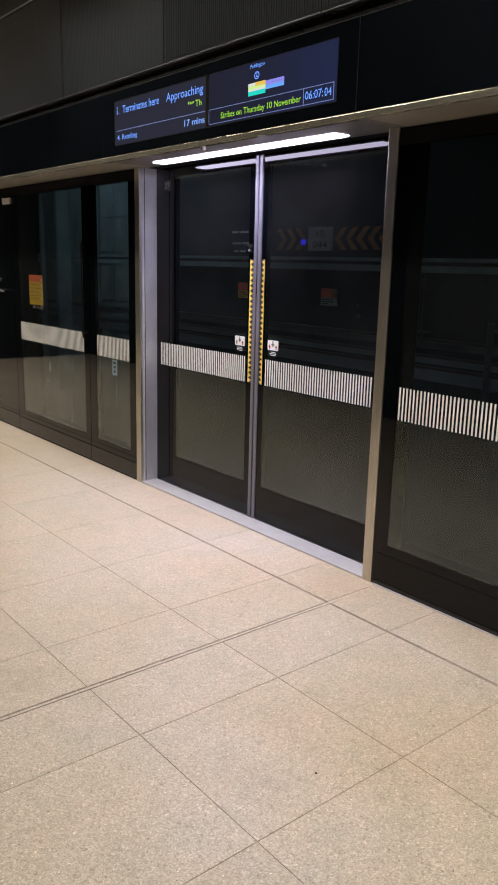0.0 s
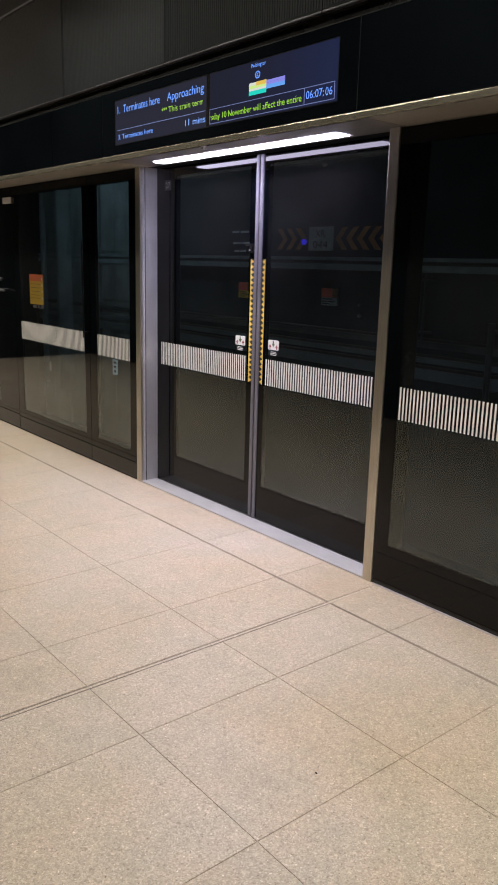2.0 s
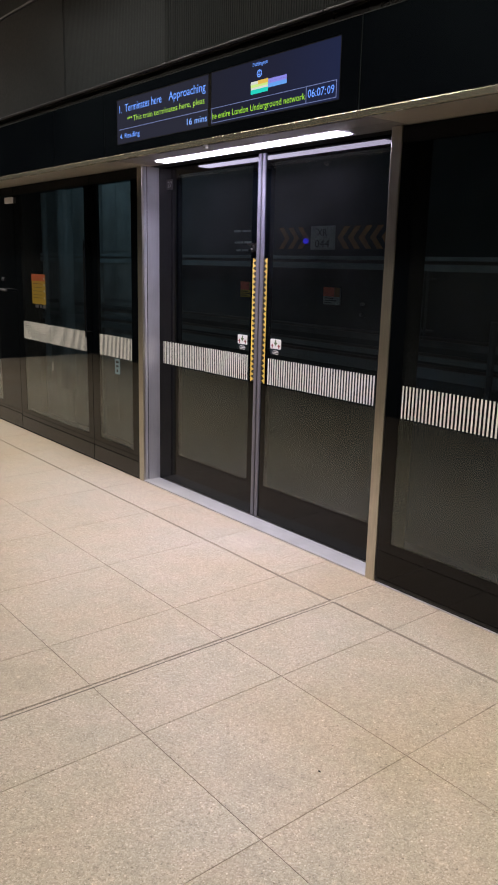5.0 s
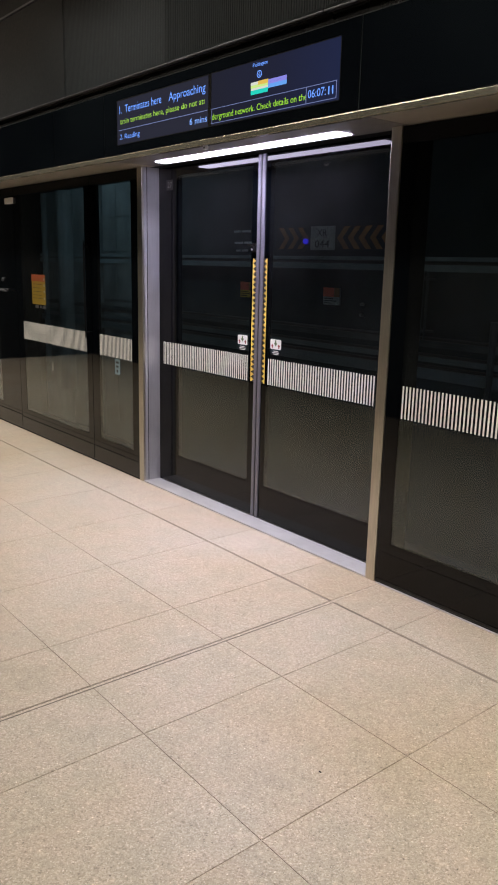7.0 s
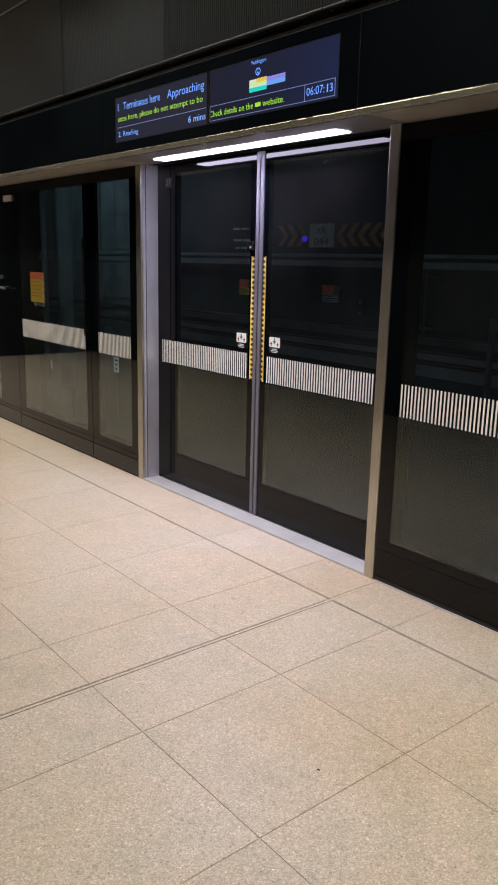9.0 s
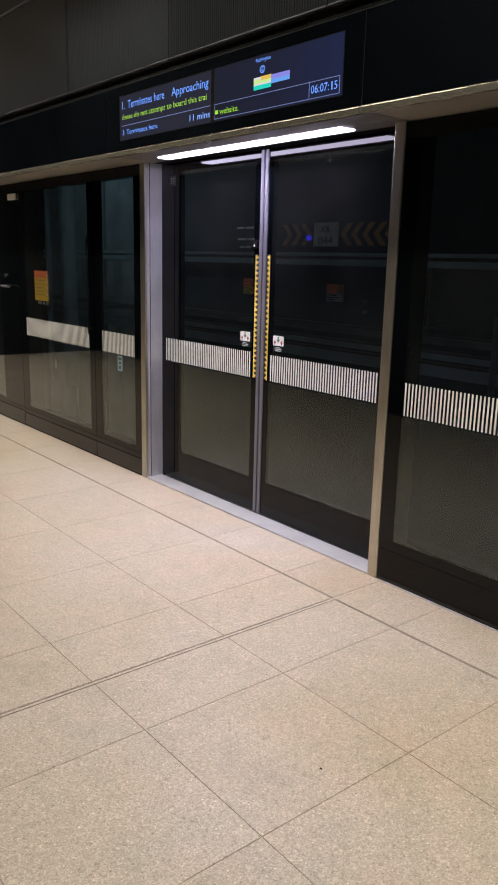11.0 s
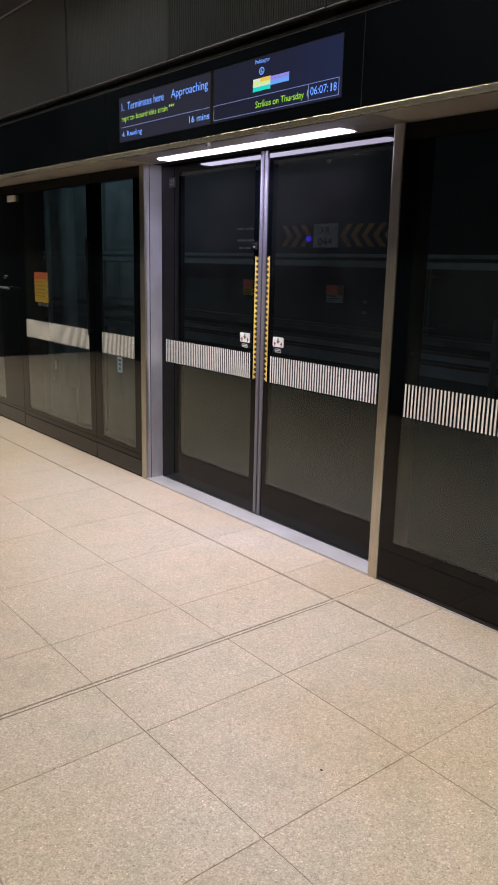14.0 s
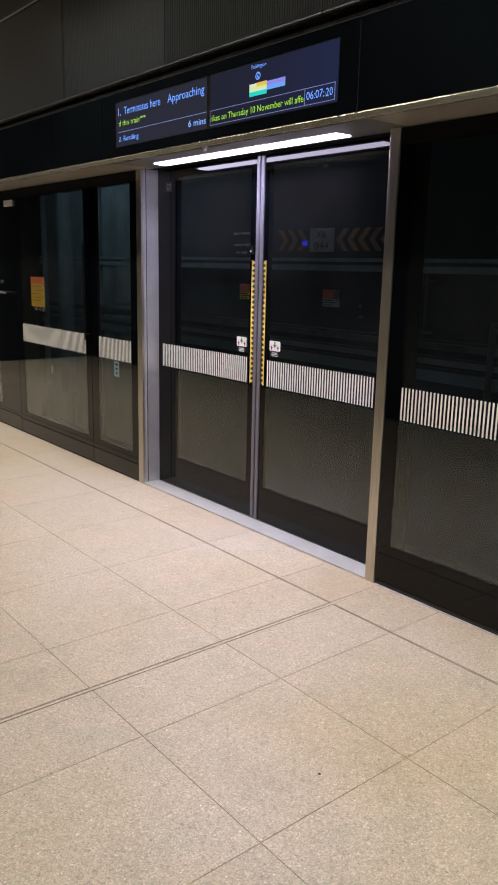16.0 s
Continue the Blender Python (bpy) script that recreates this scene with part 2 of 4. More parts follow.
INK_AMBER = emitter("display_amber", (0.85, 0.55, 0.10), 1.0)
INK_TEAL = emitter("display_teal", (0.02, 0.70, 0.58), 1.0)
INK_VIOLET = emitter("display_violet", (0.28, 0.27, 0.85), 1.0)
INK_SKY = emitter("display_sky", (0.15, 0.40, 0.95), 1.0)
INK_LIME = emitter("display_lime", (0.65, 0.90, 0.28), 1.0)
BLUE_LED = emitter("blue_led", (0.06, 0.04, 1.0), 0.6)


# ---- mesh helpers ----
def box(bm, x0, x1, y0, y1, z0, z1, bevel=0.0):
    made = bmesh.ops.create_cube(bm, size=1.0)["verts"]
    for v in made:
        v.co = Vector(((x0 + x1) / 2 + v.co.x * (x1 - x0), (y0 + y1) / 2 + v.co.y * (y1 - y0), (z0 + z1) / 2 + v.co.z * (z1 - z0)))
    if bevel:
        edges = {e for v in made for e in v.link_edges}
        bmesh.ops.bevel(bm, geom=list(edges), offset=bevel, segments=2, affect="EDGES", profile=0.5)
    return bm


def boxed(x0, x1, y0, y1, z0, z1, bevel=0.0):
    return box(bmesh.new(), x0, x1, y0, y1, z0, z1, bevel)


def prism(bm, outline, y0, y1):
    """A flat outline of (x, z) points, extruded from y0 to y1."""
    front = [bm.verts.new((x, y0, z)) for x, z in outline]
    back = [bm.verts.new((x, y1, z)) for x, z in outline]
    bm.faces.new(front)
    bm.faces.new(back[::-1])
    n = len(outline)
    for i in range(n):
        bm.faces.new((front[i], back[i], back[(i + 1) % n], front[(i + 1) % n]))
    return bm


def rod(bm, a, b, radius, sides=12):
    a, b = Vector(a), Vector(b)
    m = Matrix.Translation((a + b) / 2) @ (b - a).to_track_quat("Z", "Y").to_matrix().to_4x4()
    bmesh.ops.create_cone(bm, cap_ends=True, segments=sides, radius1=radius, radius2=radius, depth=(b - a).length, matrix=m)
    return bm


def mesh_from(name, bm, mat):
    bmesh.ops.recalc_face_normals(bm, faces=bm.faces[:])
    me = bpy.data.meshes.new(name)
    bm.to_mesh(me)
    bm.free()
    me.materials.append(mat)
    return me


def thing(name, label, category, at=(0, 0, 0), group="", kind=""):
    ob = new(name)
    ob.empty_display_size = 0.1
    ob.location = at
    return tagged(ob, label, category, group, kind)


def solid(name, bm, mat, label, category, group="", kind=""):
    return tagged(new(name, mesh_from(name, bm, mat)), label, category, group, kind)


def part(name, bm, mat, parent, label=""):
    ob = new(name, mesh_from(name, bm, mat))
    ob.parent = parent
    return tagged(ob, label)


def lettering(name, body, x, y, z, cap, width, mat, parent, label=""):
    """Flat text that faces -y, its foot at z, from x on, scaled to that width."""
    curve = bpy.data.curves.new(name, "FONT")
    curve.body, curve.resolution_u = body, 3
    ob = new(name, curve)
    bpy.context.view_layer.update()
    me = bpy.data.meshes.new_from_object(ob.evaluated_get(bpy.context.evaluated_depsgraph_get()))
    bpy.data.objects.remove(ob)
    xs = [v.co.x for v in me.vertices]
    lo, wide = min(xs), max(xs) - min(xs)
    for v in me.vertices:
        v.co = Vector((x + (v.co.x - lo) / wide * width, y, z + v.co.y / 0.70 * cap))
    me.materials.clear()
    me.materials.append(mat)
    out = new(name, me)
    out.parent = parent
    return tagged(out, label)


# ---- platform floor ----
GLASS_Y, DOOR_Y, HEAD_Y = 0.0, 0.133, -0.311
SOFFIT_Z, HEAD_Z = 2.118, 2.137
BACK_Y, CEIL_Z, WEST, EAST = -3.35, 4.3, -15.0, 9.0

floor = solid("floor", boxed(WEST, EAST, BACK_Y, 0.36, -0.25, -0.0028), GROUT, "pale buff terrazzo platform floor with thin joints", "floor", kind="structure")

# ---- enclosing walls and ceiling of the platform ----
solid("wall_platform_back", boxed(WEST, EAST, BACK_Y - 0.2, BACK_Y, -0.25, CEIL_Z), DARK_WALL, "dark cladding wall along the back of the platform", "wall", kind="structure")
solid("wall_platform_west", boxed(-7.3, -7.1, BACK_Y, -0.32, -0.0028, CEIL_Z), DARK_WALL, "dark end wall of the platform", "wall", kind="structure")
solid("wall_platform_east", boxed(EAST, EAST + 0.2, BACK_Y - 0.2, -0.3, -0.25, CEIL_Z), DARK_WALL, "dark end wall of the platform", "wall", kind="structure")
solid("ceiling", boxed(WEST - 0.2, EAST + 0.2, BACK_Y - 0.2, 4.2, CEIL_Z, CEIL_Z + 0.2), DARK_WALL, "dark ceiling over platform and track", "ceiling", kind="structure")

for lx, lamp_watts in CEILING_ROW:
    lum = thing("ceiling_luminaire", "long linear ceiling luminaire with warm diffuser over the platform", "ceiling light", (lx, LAMP_Y, 3.56), "ceiling luminaires")
    part("housing", boxed(-1.23, 1.23, -0.10, 0.10, 0.012, 0.09, 0.006), CLADDING, lum)
    part("diffuser", boxed(-1.2, 1.2, -0.08, 0.08, 0.0, 0.012), LAMP_FACE, lum, "warm white diffuser")
    for hx in (-0.9, 0.9):
        part("hanger", rod(bmesh.new(), (hx, 0, 0.09), (hx, 0, CEIL_Z - 3.56), 0.006, 8), STEEL, lum)


# ---- platform screen: posts, panels, doors ----
def portal_post(x0, x1, label):
    post = thing("portal_post", label, "post", (0, 0, 0), "portal posts")
    part("front_cover", boxed(x0, x1, -0.004, 0.012, 0.0, SOFFIT_Z, 0.003), STEEL, post)
    inner = (x1 - 0.003, x1) if x0 < 1 else (x0, x0 + 0.003)
    part("reveal_cover", boxed(inner[0], inner[1], 0.0125, DOOR_Y - 0.002, 0.0, SOFFIT_Z), LIT_REVEAL_STEEL, post, "brushed steel reveal lit by the portal light")
    a, b = (x0 + 0.002, x1 - 0.0035) if x0 < 1 else (x0 + 0.0035, x1 - 0.002)
    part("core", boxed(a, b, 0.0125, 0.22, 0.0, SOFFIT_Z), KICK, post)
    gx = x1 + 0.0002 if x0 < 1 else x0 - 0.0032
    part("cover_joint", boxed(gx, gx + 0.003, 0.034, 0.037, 0.0, SOFFIT_Z), KICK, post, "dark joint line in the reveal")
    part("guide_strip", boxed(gx, gx + 0.003, 0.022, 0.028, 0.0, SOFFIT_Z), ALUMINIUM, post, "bright thin trim along the reveal")
    return post


def stripes(x0, x1, y, parent, pitch=0.0199, z0=0.838, z1=0.99):
    bm = bmesh.new()
    n = max(1, round((x1 - x0) / pitch))
    step = (x1 - x0) / n
    for i in range(n):
        box(bm, x0 + i * step, x0 + i * step + step * 0.46, y - 0.0004, y, z0, z1)
    return tagged(part("warning_band", bm, BAND, parent, "band of cream vertical stripes"), kind="stuff")


def bars(bm, rows, y, depth=0.0008):
    for x0, x1, z0, z1 in rows:
        box(bm, x0, x1, y - depth, y, z0, z1)
    return bm


def screen_panel(x0, x1, px0, px1, pz0=0.20, pz1=2.045, label="", kick=0.125):
    """A fixed glazed panel: black enamelled border round a clear pane, on a kick rail."""
    p = thing("screen_panel", label, "glass panel", (0, 0, 0), "platform screen panels")
    g = 0.003
    part("bottom_rail", boxed(x0 + g, x1 - g, 0.0, 0.05, 0.012, kick, 0.002), KICK, p, "black kick rail")
    part("lower_border", boxed(x0 + g, x1 - g, 0.001, 0.03, kick + 0.003, pz0), FRIT, p)
    part("upper_border", boxed(x0 + g, x1 - g, 0.001, 0.03, pz1, SOFFIT_Z - 0.004), MATTE_BLACK, p)
    part("side_border", boxed(x0 + g, px0, 0.001, 0.03, pz0, pz1), FRIT, p)
    part("side_border", boxed(px1, x1 - g, 0.001, 0.03, pz0, pz1), FRIT, p)
    pane = part("pane", boxed(px0, px1, 0.002, 0.009, pz0, pz1), GLASS, p, "clear pane")
    pane.visible_shadow = False
    part("foot_seal", boxed(x0 + g, x1 - g, 0.004, 0.04, 0.0, 0.012), RUBBER, p)
    return p


portal_post(0.0, 0.06, "brushed steel portal post beside the closed platform doors")
portal_post(2.168, 2.227, "brushed steel portal post beside the closed platform doors")

far_panel = screen_panel(-3.40, -2.06, -3.28, -2.5, label="black platform screen door with a lever handle", kick=0.138)
mid_panel = screen_panel(-2.06, -0.68, -1.94, -0.762, label="glazed platform screen panel with cream striped band and notice")
near_panel = screen_panel(-0.68, 0.0, -0.575, -0.09, label="narrow glazed platform screen panel beside the steel post")
east_panel = screen_panel(2.227, 3.62, 2.312, 3.50, pz0=0.218, label="glazed platform screen panel with cream striped band", kick=0.0125 + 0.012)
for i in range(3):
    screen_panel(-4.80 - 1.4 * i, -3.40 - 1.4 * i, -4.68 - 1.4 * i, -3.52 - 1.4 * i, label="glazed platform screen panel further along the platform")
screen_panel(3.62, 5.0, 3.74, 4.88, label="glazed platform screen panel further along the platform")
stripes(-1.94, -0.765, 0.0015, mid_panel)
stripes(-0.557, -0.088, 0.0015, near_panel)
stripes(2.322, 3.50, 0.0015, east_panel, 0.0201)
part("floor_bead", boxed(2.24, 3.61, -0.007, -0.0005, 0.0, 0.005, 0.001), ALUMINIUM, east_panel, "thin bright bead at the floor")
solid("wall_screen_end", boxed(5.0, EAST, 0.0, 0.06, 0.0, SOFFIT_Z), FRIT, "black glazed screen closing the platform edge", "wall", kind="structure")
solid("wall_screen_far", boxed(WEST, -7.6, 0.0, 0.06, 0.0, SOFFIT_Z), FRIT, "black glazed screen closing the platform edge", "wall", kind="structure")

# notice, handles, lock and stickers on the panels
part("notice", boxed(-1.735, -1.47, -0.001, 0.0008, 1.15, 1.395), NOTICE_YELLOW, mid_panel, "yellow and red instruction notice")
part("notice_header", boxed(-1.735, -1.47, -0.0022, -0.0012, 1.34, 1.395), ORANGE_PRINT, mid_panel, "orange-red heading strip")
part("notice_lines", bars(bmesh.new(), [(-1.71, -1.53, z, z + 0.0035) for z in (1.315, 1.285, 1.255, 1.225, 1.20)], -0.0012), BLACK_PRINT, mid_panel, "lines of small print")
for z in (1.35, 1.30, 1.25, 1.195):
    part("pictogram", boxed(-1.496, -1.478, -0.0031, -0.0023, z, z + 0.018), DIM_PRINT, mid_panel, "small pale pictogram")
part("notice_foot", bars(bmesh.new(), [(-1.68, -1.61, 1.12, 1.145), (-1.59, -1.55, 1.12, 1.145), (-1.53, -1.475, 1.12, 1.145)], 0.0008), GREY_PRINT, mid_panel)
pull = bmesh.new()
rod(pull, (-0.72, -0.03, 0.95), (-0.72, -0.03, 1.66), 0.006)
rod(pull, (-0.72, -0.03, 1.62), (-0.72, 0.001, 1.62), 0.008)
rod(pull, (-0.72, -0.03, 0.99), (-0.72, 0.001, 0.99), 0.008)
part("pull_handle", pull, MATTE_BLACK, mid_panel, "slim black pull handle")
lever = bmesh.new()
rod(lever, (-2.36, 0.0, 1.245), (-2.36, -0.05, 1.245), 0.009)
rod(lever, (-2.365, -0.05, 1.245), (-2.17, -0.05, 1.24), 0.008)
part("lever_handle", lever, EDGE_METAL, far_panel, "steel lever handle")
part("lock_cylinder", rod(bmesh.new(), (-2.36, 0.0, 1.335), (-2.36, -0.012, 1.335), 0.016, 16), EDGE_METAL, far_panel, "steel lock cylinder")
part("label_plate", boxed(-2.20, -2.05, -0.02, 0.0, 1.98, 2.03, 0.003), WHITE_PRINT, far_panel, "small white plate at the top corner")
part("sticker", boxed(-0.335, -0.265, -0.0002, 0.0012, 0.72, 0.83), BLUE_PRINT, near_panel, "pale blue instruction sticker")
part("sticker_marks", bars(bmesh.new(), [(-0.32, -0.28, 0.80, 0.815), (-0.315, -0.285, 0.77, 0.785), (-0.31, -0.29, 0.735, 0.755)], -0.0003), BLACK_PRINT, near_panel)

# threshold between the posts
plate = thing("threshold_plate", "brushed aluminium threshold in front of the closed doors", "threshold")
part("plate", boxed(0.062, 2.166, -0.002, 0.128, -0.005, 0.011, 0.002), ALUMINIUM, plate)
part("door_guide", boxed(0.064, 2.164, 0.1285, 0.1315, -0.005, 0.0118), KICK, plate, "dark slot along the doors")


def sliding_door(x0, x1, px0, px1, side, label):
    """One leaf; side is +1 where the leading edge is at x1, else -1."""
    d = thing("sliding_door", label, "sliding door", (0, 0, 0), "pair of platform doors")
    y = DOOR_Y
    part("bottom_rail", boxed(x0, x1, y, y + 0.035, 0.016, 0.222), FRIT, d, "black lower rail")
    part("top_rail", boxed(x0, x1, y, y + 0.035, 2.06, SOFFIT_Z - 0.003), FRIT, d)
    part("stile", boxed(x0, px0, y, y + 0.035, 0.222, 2.06), FRIT, d)
    part("stile", boxed(px1, x1, y, y + 0.035, 0.222, 2.06), FRIT, d)
    pane = part("pane", boxed(px0, px1, y + 0.001, y + 0.008, 0.222, 2.06), GLASS, d, "clear pane")
    pane.visible_shadow = False
    e0, e1 = (x1, x1 + 0.024) if side > 0 else (x0 - 0.024, x0)
    part("edge_profile", boxed(e0, e1, y - 0.008, y + 0.03, 0.014, SOFFIT_Z - 0.004, 0.002), DOOR_EDGE, d, "grey metal leading edge")
    s0, s1 = (e1, e1 + 0.0022) if side > 0 else (e0 - 0.0022, e0)
    part("edge_seal", boxed(s0, s1, y - 0.006, y + 0.025, 0.016, SOFFIT_Z - 0.006), SEAL, d, "grey rubber seal")
    h0, h1 = (x1 - 0.037, x1 - 0.002) if side > 0 else (x0 + 0.002, x0 + 0.032)
    part("hazard_backing", boxed(h0, h1, y - 0.001, y, 0.838, 1.552), BLACK_PRINT, d)
    teeth = bmesh.new()
    n = 24
    step = (1.552 - 0.838) / n
    for i in range(n):
        z = 0.838 + i * step
        tip, base = (h0 + 0.004, h1 - 0.003) if side < 0 else (h1 - 0.004, h0 + 0.003)
        ol = [(base, z + 0.0008), (tip, z + step / 2), (base, z + step - 0.0008)]
        prism(teeth, ol, y - 0.0018, y - 0.001)
    spine = (h0, h0 + 0.0035) if side > 0 else (h1 - 0.0035, h1)
    part("hazard_spine", boxed(spine[0], spine[1], y - 0.0019, y - 0.001, 0.838, 1.552), YELLOW, d)
    part("hazard_teeth", teeth, YELLOW, d, "yellow saw-tooth hazard strip")
    return d


left_leaf = sliding_door(0.064, 1.094, 0.285, 1.040, 1, "closed black-framed glass sliding door with striped band")
right_leaf = sliding_door(1.155, 2.166, 1.197, 2.052, -1, "closed black-framed glass sliding door with striped band")
stripes(0.108, 1.037, DOOR_Y - 0.0002, left_leaf)
stripes(1.214, 2.045, DOOR_Y - 0.0002, right_leaf)


def arrow(bm, x, z, w, h, up, y):
    s = 1 if up else -1
    prism(bm, [(x - w * 0.16, z), (x + w * 0.16, z), (x + w * 0.16, z + s * h * 0.45), (x + w * 0.5, z + s * h * 0.45), (x, z + s * h), (x - w * 0.5, z + s * h * 0.45), (x - w * 0.16, z + s * h * 0.45)], y - 0.0006, y)


def rounded(x0, x1, z0, z1, r):
    """A rectangle outline with rounded corners, as (x, z) points."""
    out = []
    for cx, cz, start in ((x1 - r, z1 - r, 0), (x0 + r, z1 - r, 90), (x0 + r, z0 + r, 180), (x1 - r, z0 + r, 270)):
        for k in range(4):
            a = radians(start + 30 * k)
            out.append((cx + r * math.cos(a), cz + r * math.sin(a)))
    return out


def courtesy_sticker(x, leaf):
    y, z = DOOR_Y - 0.0002, 1.048
    part("sticker", prism(bmesh.new(), rounded(x + 0.004, x + 0.096, z + 0.001, z + 0.057, 0.007), y - 0.001, y), WHITE_PRINT, leaf, "white rounded sticker with arrows")
    bm = bmesh.new()
    arrow(bm, x + 0.05, z + 0.052, 0.030, 0.034, False, y - 0.0012)
    part("down_arrow", bm, GREEN_PRINT, leaf)
    for ax in (0.022, 0.078):
        bm = bmesh.new()
        arrow(bm, x + ax, z + 0.006, 0.021, 0.025, True, y - 0.0012)
        part("up_arrow", bm, RED_PRINT, leaf)
    for a, b, dz in ((0.030, 0.070, 0.012), (0.021, 0.079, 0.0205), (0.027, 0.073, 0.029)):
        part("small_print", boxed(x + a, x + b, y - 0.0008, y, z - dz, z - dz + 0.0036), WHITE_PRINT, leaf, "line of small white print")


courtesy_sticker(0.925, left_leaf)
courtesy_sticker(1.228, right_leaf)
part("door_plate", boxed(0.150, 0.225, DOOR_Y - 0.002, DOOR_Y, 1.975, 2.038), PLATE_GREY, left_leaf, "small grey plate with the door number 27")
lettering("door_number", "27", 0.163, DOOR_Y - 0.0026, 1.989, 0.036, 0.05, DIM_PRINT, left_leaf)

latch = bmesh.new()
box(latch, 1.018, 1.090, DOOR_Y - 0.014, DOOR_Y - 0.0005, 1.622, 1.634, 0.002)
box(latch, 1.054, 1.082, DOOR_Y - 0.018, DOOR_Y - 0.0005, 1.584, 1.621, 0.003)
part("latch", latch, KICK, left_leaf, "small black latch block")
part("latch_pin", rod(bmesh.new(), (1.066, DOOR_Y - 0.022, 1.600), (1.066, DOOR_Y - 0.0185, 1.600), 0.006, 12), ALUMINIUM, left_leaf, "small bright pin")

# ---- canopy: soffit, light strip, fascia ----
soffit = thing("canopy_soffit", "brushed steel canopy soffit over the platform doors", "soffit")
for a, b in ((-9.0, -4.1), (-4.1, -1.98), (-1.98, 0.136), (2.251, 4.37), (4.37, EAST)):
    part("soffit_sheet", boxed(a + 0.0015, b - 0.0015, HEAD_Y + 0.014, 0.06, SOFFIT_Z, HEAD_Z - 0.003, 0.003), SOFFIT_STEEL, soffit)
    part("front_lip", boxed(a + 0.0015, b - 0.0015, HEAD_Y - 0.003, HEAD_Y + 0.0135, SOFFIT_Z - 0.012, HEAD_Z - 0.0032, 0.003), LIP_STEEL, soffit, "bright rounded front lip")
part("soffit_sheet", boxed(0.1375, 2.2495, HEAD_Y + 0.03, -0.088, SOFFIT_Z, HEAD_Z - 0.003, 0.002), SHADED_SOFFIT_STEEL, soffit)
part("soffit_sheet", boxed(0.1375, 2.2495, 0.032, 0.062, SOFFIT_Z, HEAD_Z - 0.003, 0.002), SHADED_SOFFIT_STEEL, soffit)
part("door_header", boxed(0.063, 2.165, 0.0635, 0.24, SOFFIT_Z + 0.002, HEAD_Z - 0.003), MATTE_BLACK, soffit, "black header over the doors")
part("soffit_sheet", boxed(0.1375, 0.33, -0.0875, 0.0315, SOFFIT_Z, HEAD_Z - 0.003, 0.002), SHADED_SOFFIT_STEEL, soffit)
part("soffit_sheet", boxed(1.915, 2.2495, -0.0875, 0.0315, SOFFIT_Z, HEAD_Z - 0.003, 0.002), SHADED_SOFFIT_STEEL, soffit)
part("front_lip", boxed(0.1375, 2.2495, HEAD_Y - 0.003, HEAD_Y + 0.0295, SOFFIT_Z - 0.012, HEAD_Z - 0.0032, 0.003), LIP_STEEL, soffit, "bright front lip")
strip = thing("light_strip", "bright cool white light strip in the portal soffit", "light strip", (1.1225, -0.028, SOFFIT_Z))
part("diffuser", boxed(-0.786, 0.786, -0.042, 0.042, -0.004, 0.006, 0.002), LED, strip, "glowing white diffuser")
part("trim", boxed(-0.79, 0.79, -0.058, 0.058, 0.007, 0.03), KICK, strip)
nub = thing("sensor", "small pale sensor under the canopy edge", "sensor", (1.18, HEAD_Y + 0.012, SOFFIT_Z - 0.012))
part("body", boxed(-0.012, 0.012, -0.01, 0.01, -0.02, 0.0, 0.003), ALUMINIUM, nub)
part("lens", rod(bmesh.new(), (0, -0.012, -0.012), (0, -0.009, -0.012), 0.005), KICK, nub)

# fascia panels of black glass between joints, with an opening for the display
SPECK = (3.126, -1.244)
SX0, SX1, SZ0, SZ1 = 0.292, 2.142, 2.188, 2.438


def fascia_panel(x0, x1, hole=None):
    f = thing("fascia_panel", "black glass fascia panel above the canopy", "fascia panel", (0, 0, 0), "fascia panels")
    g, z0, z1 = 0.004, HEAD_Z, 2.488
    if not hole:
        part("sheet", boxed(x0 + g, x1 - g, HEAD_Y, HEAD_Y + 0.004, z0, z1, 0.001), FASCIA, f)
    else:
        a, b, c, d = hole
        part("sheet", boxed(x0 + g, a, HEAD_Y, HEAD_Y + 0.004, z0, z1), FASCIA, f)
        part("sheet", boxed(b, x1 - g, HEAD_Y, HEAD_Y + 0.004, z0, z1), FASCIA, f)
        part("sheet", boxed(a, b, HEAD_Y, HEAD_Y + 0.004, z0, c), FASCIA, f)
        part("sheet", boxed(a, b, HEAD_Y, HEAD_Y + 0.006, d, z1), FASCIA, f)
    part("joint_backing", boxed(x1 - 0.008, x1 + 0.008, HEAD_Y + 0.0041, HEAD_Y + 0.0051, z0, z1), JOINT_GREY, f, "grey joint between the glass sheets")
    part("top_edge", boxed(x0 + g, x1 - g, HEAD_Y - 0.0012, HEAD_Y + 0.003, z1 + 0.0002, z1 + 0.0032), JOINT_GREY, f, "thin pale ground edge of the glass")
    part("glazing_bead", boxed(x0 + g, x1 - g, HEAD_Y - 0.002, HEAD_Y + 0.004, HEAD_Z - 0.0025, HEAD_Z - 0.0002), KICK, f, "thin black bead along the lower edge")
    return f


for a, b in ((-6.21, -4.1), (-4.1, -1.98), (-1.98, -0.56), (-0.56, 0.136), (2.251, 4.37), (4.37, 6.5)):
    fascia_panel(a, b)
fascia_panel(0.136, 2.251, (SX0, SX1, SZ0, SZ1))
solid("wall_canopy_core", boxed(-9.0, EAST, 0.10, 0.13, HEAD_Z + 0.002, CEIL_Z), KICK, "black back of the canopy box", "wall", kind="structure")
solid("wall_canopy_recess", boxed(-9.0, EAST, HEAD_Y + 0.02, HEAD_Y + 0.05, 2.486, 2.55), KICK, "black recess above the fascia", "wall", kind="structure")

# trim rail and ribbed cladding above
JOINTS = [-5.17, -3.97, -2.77, -1.57, -0.37, 0.83, 2.03, 3.23, 4.43]
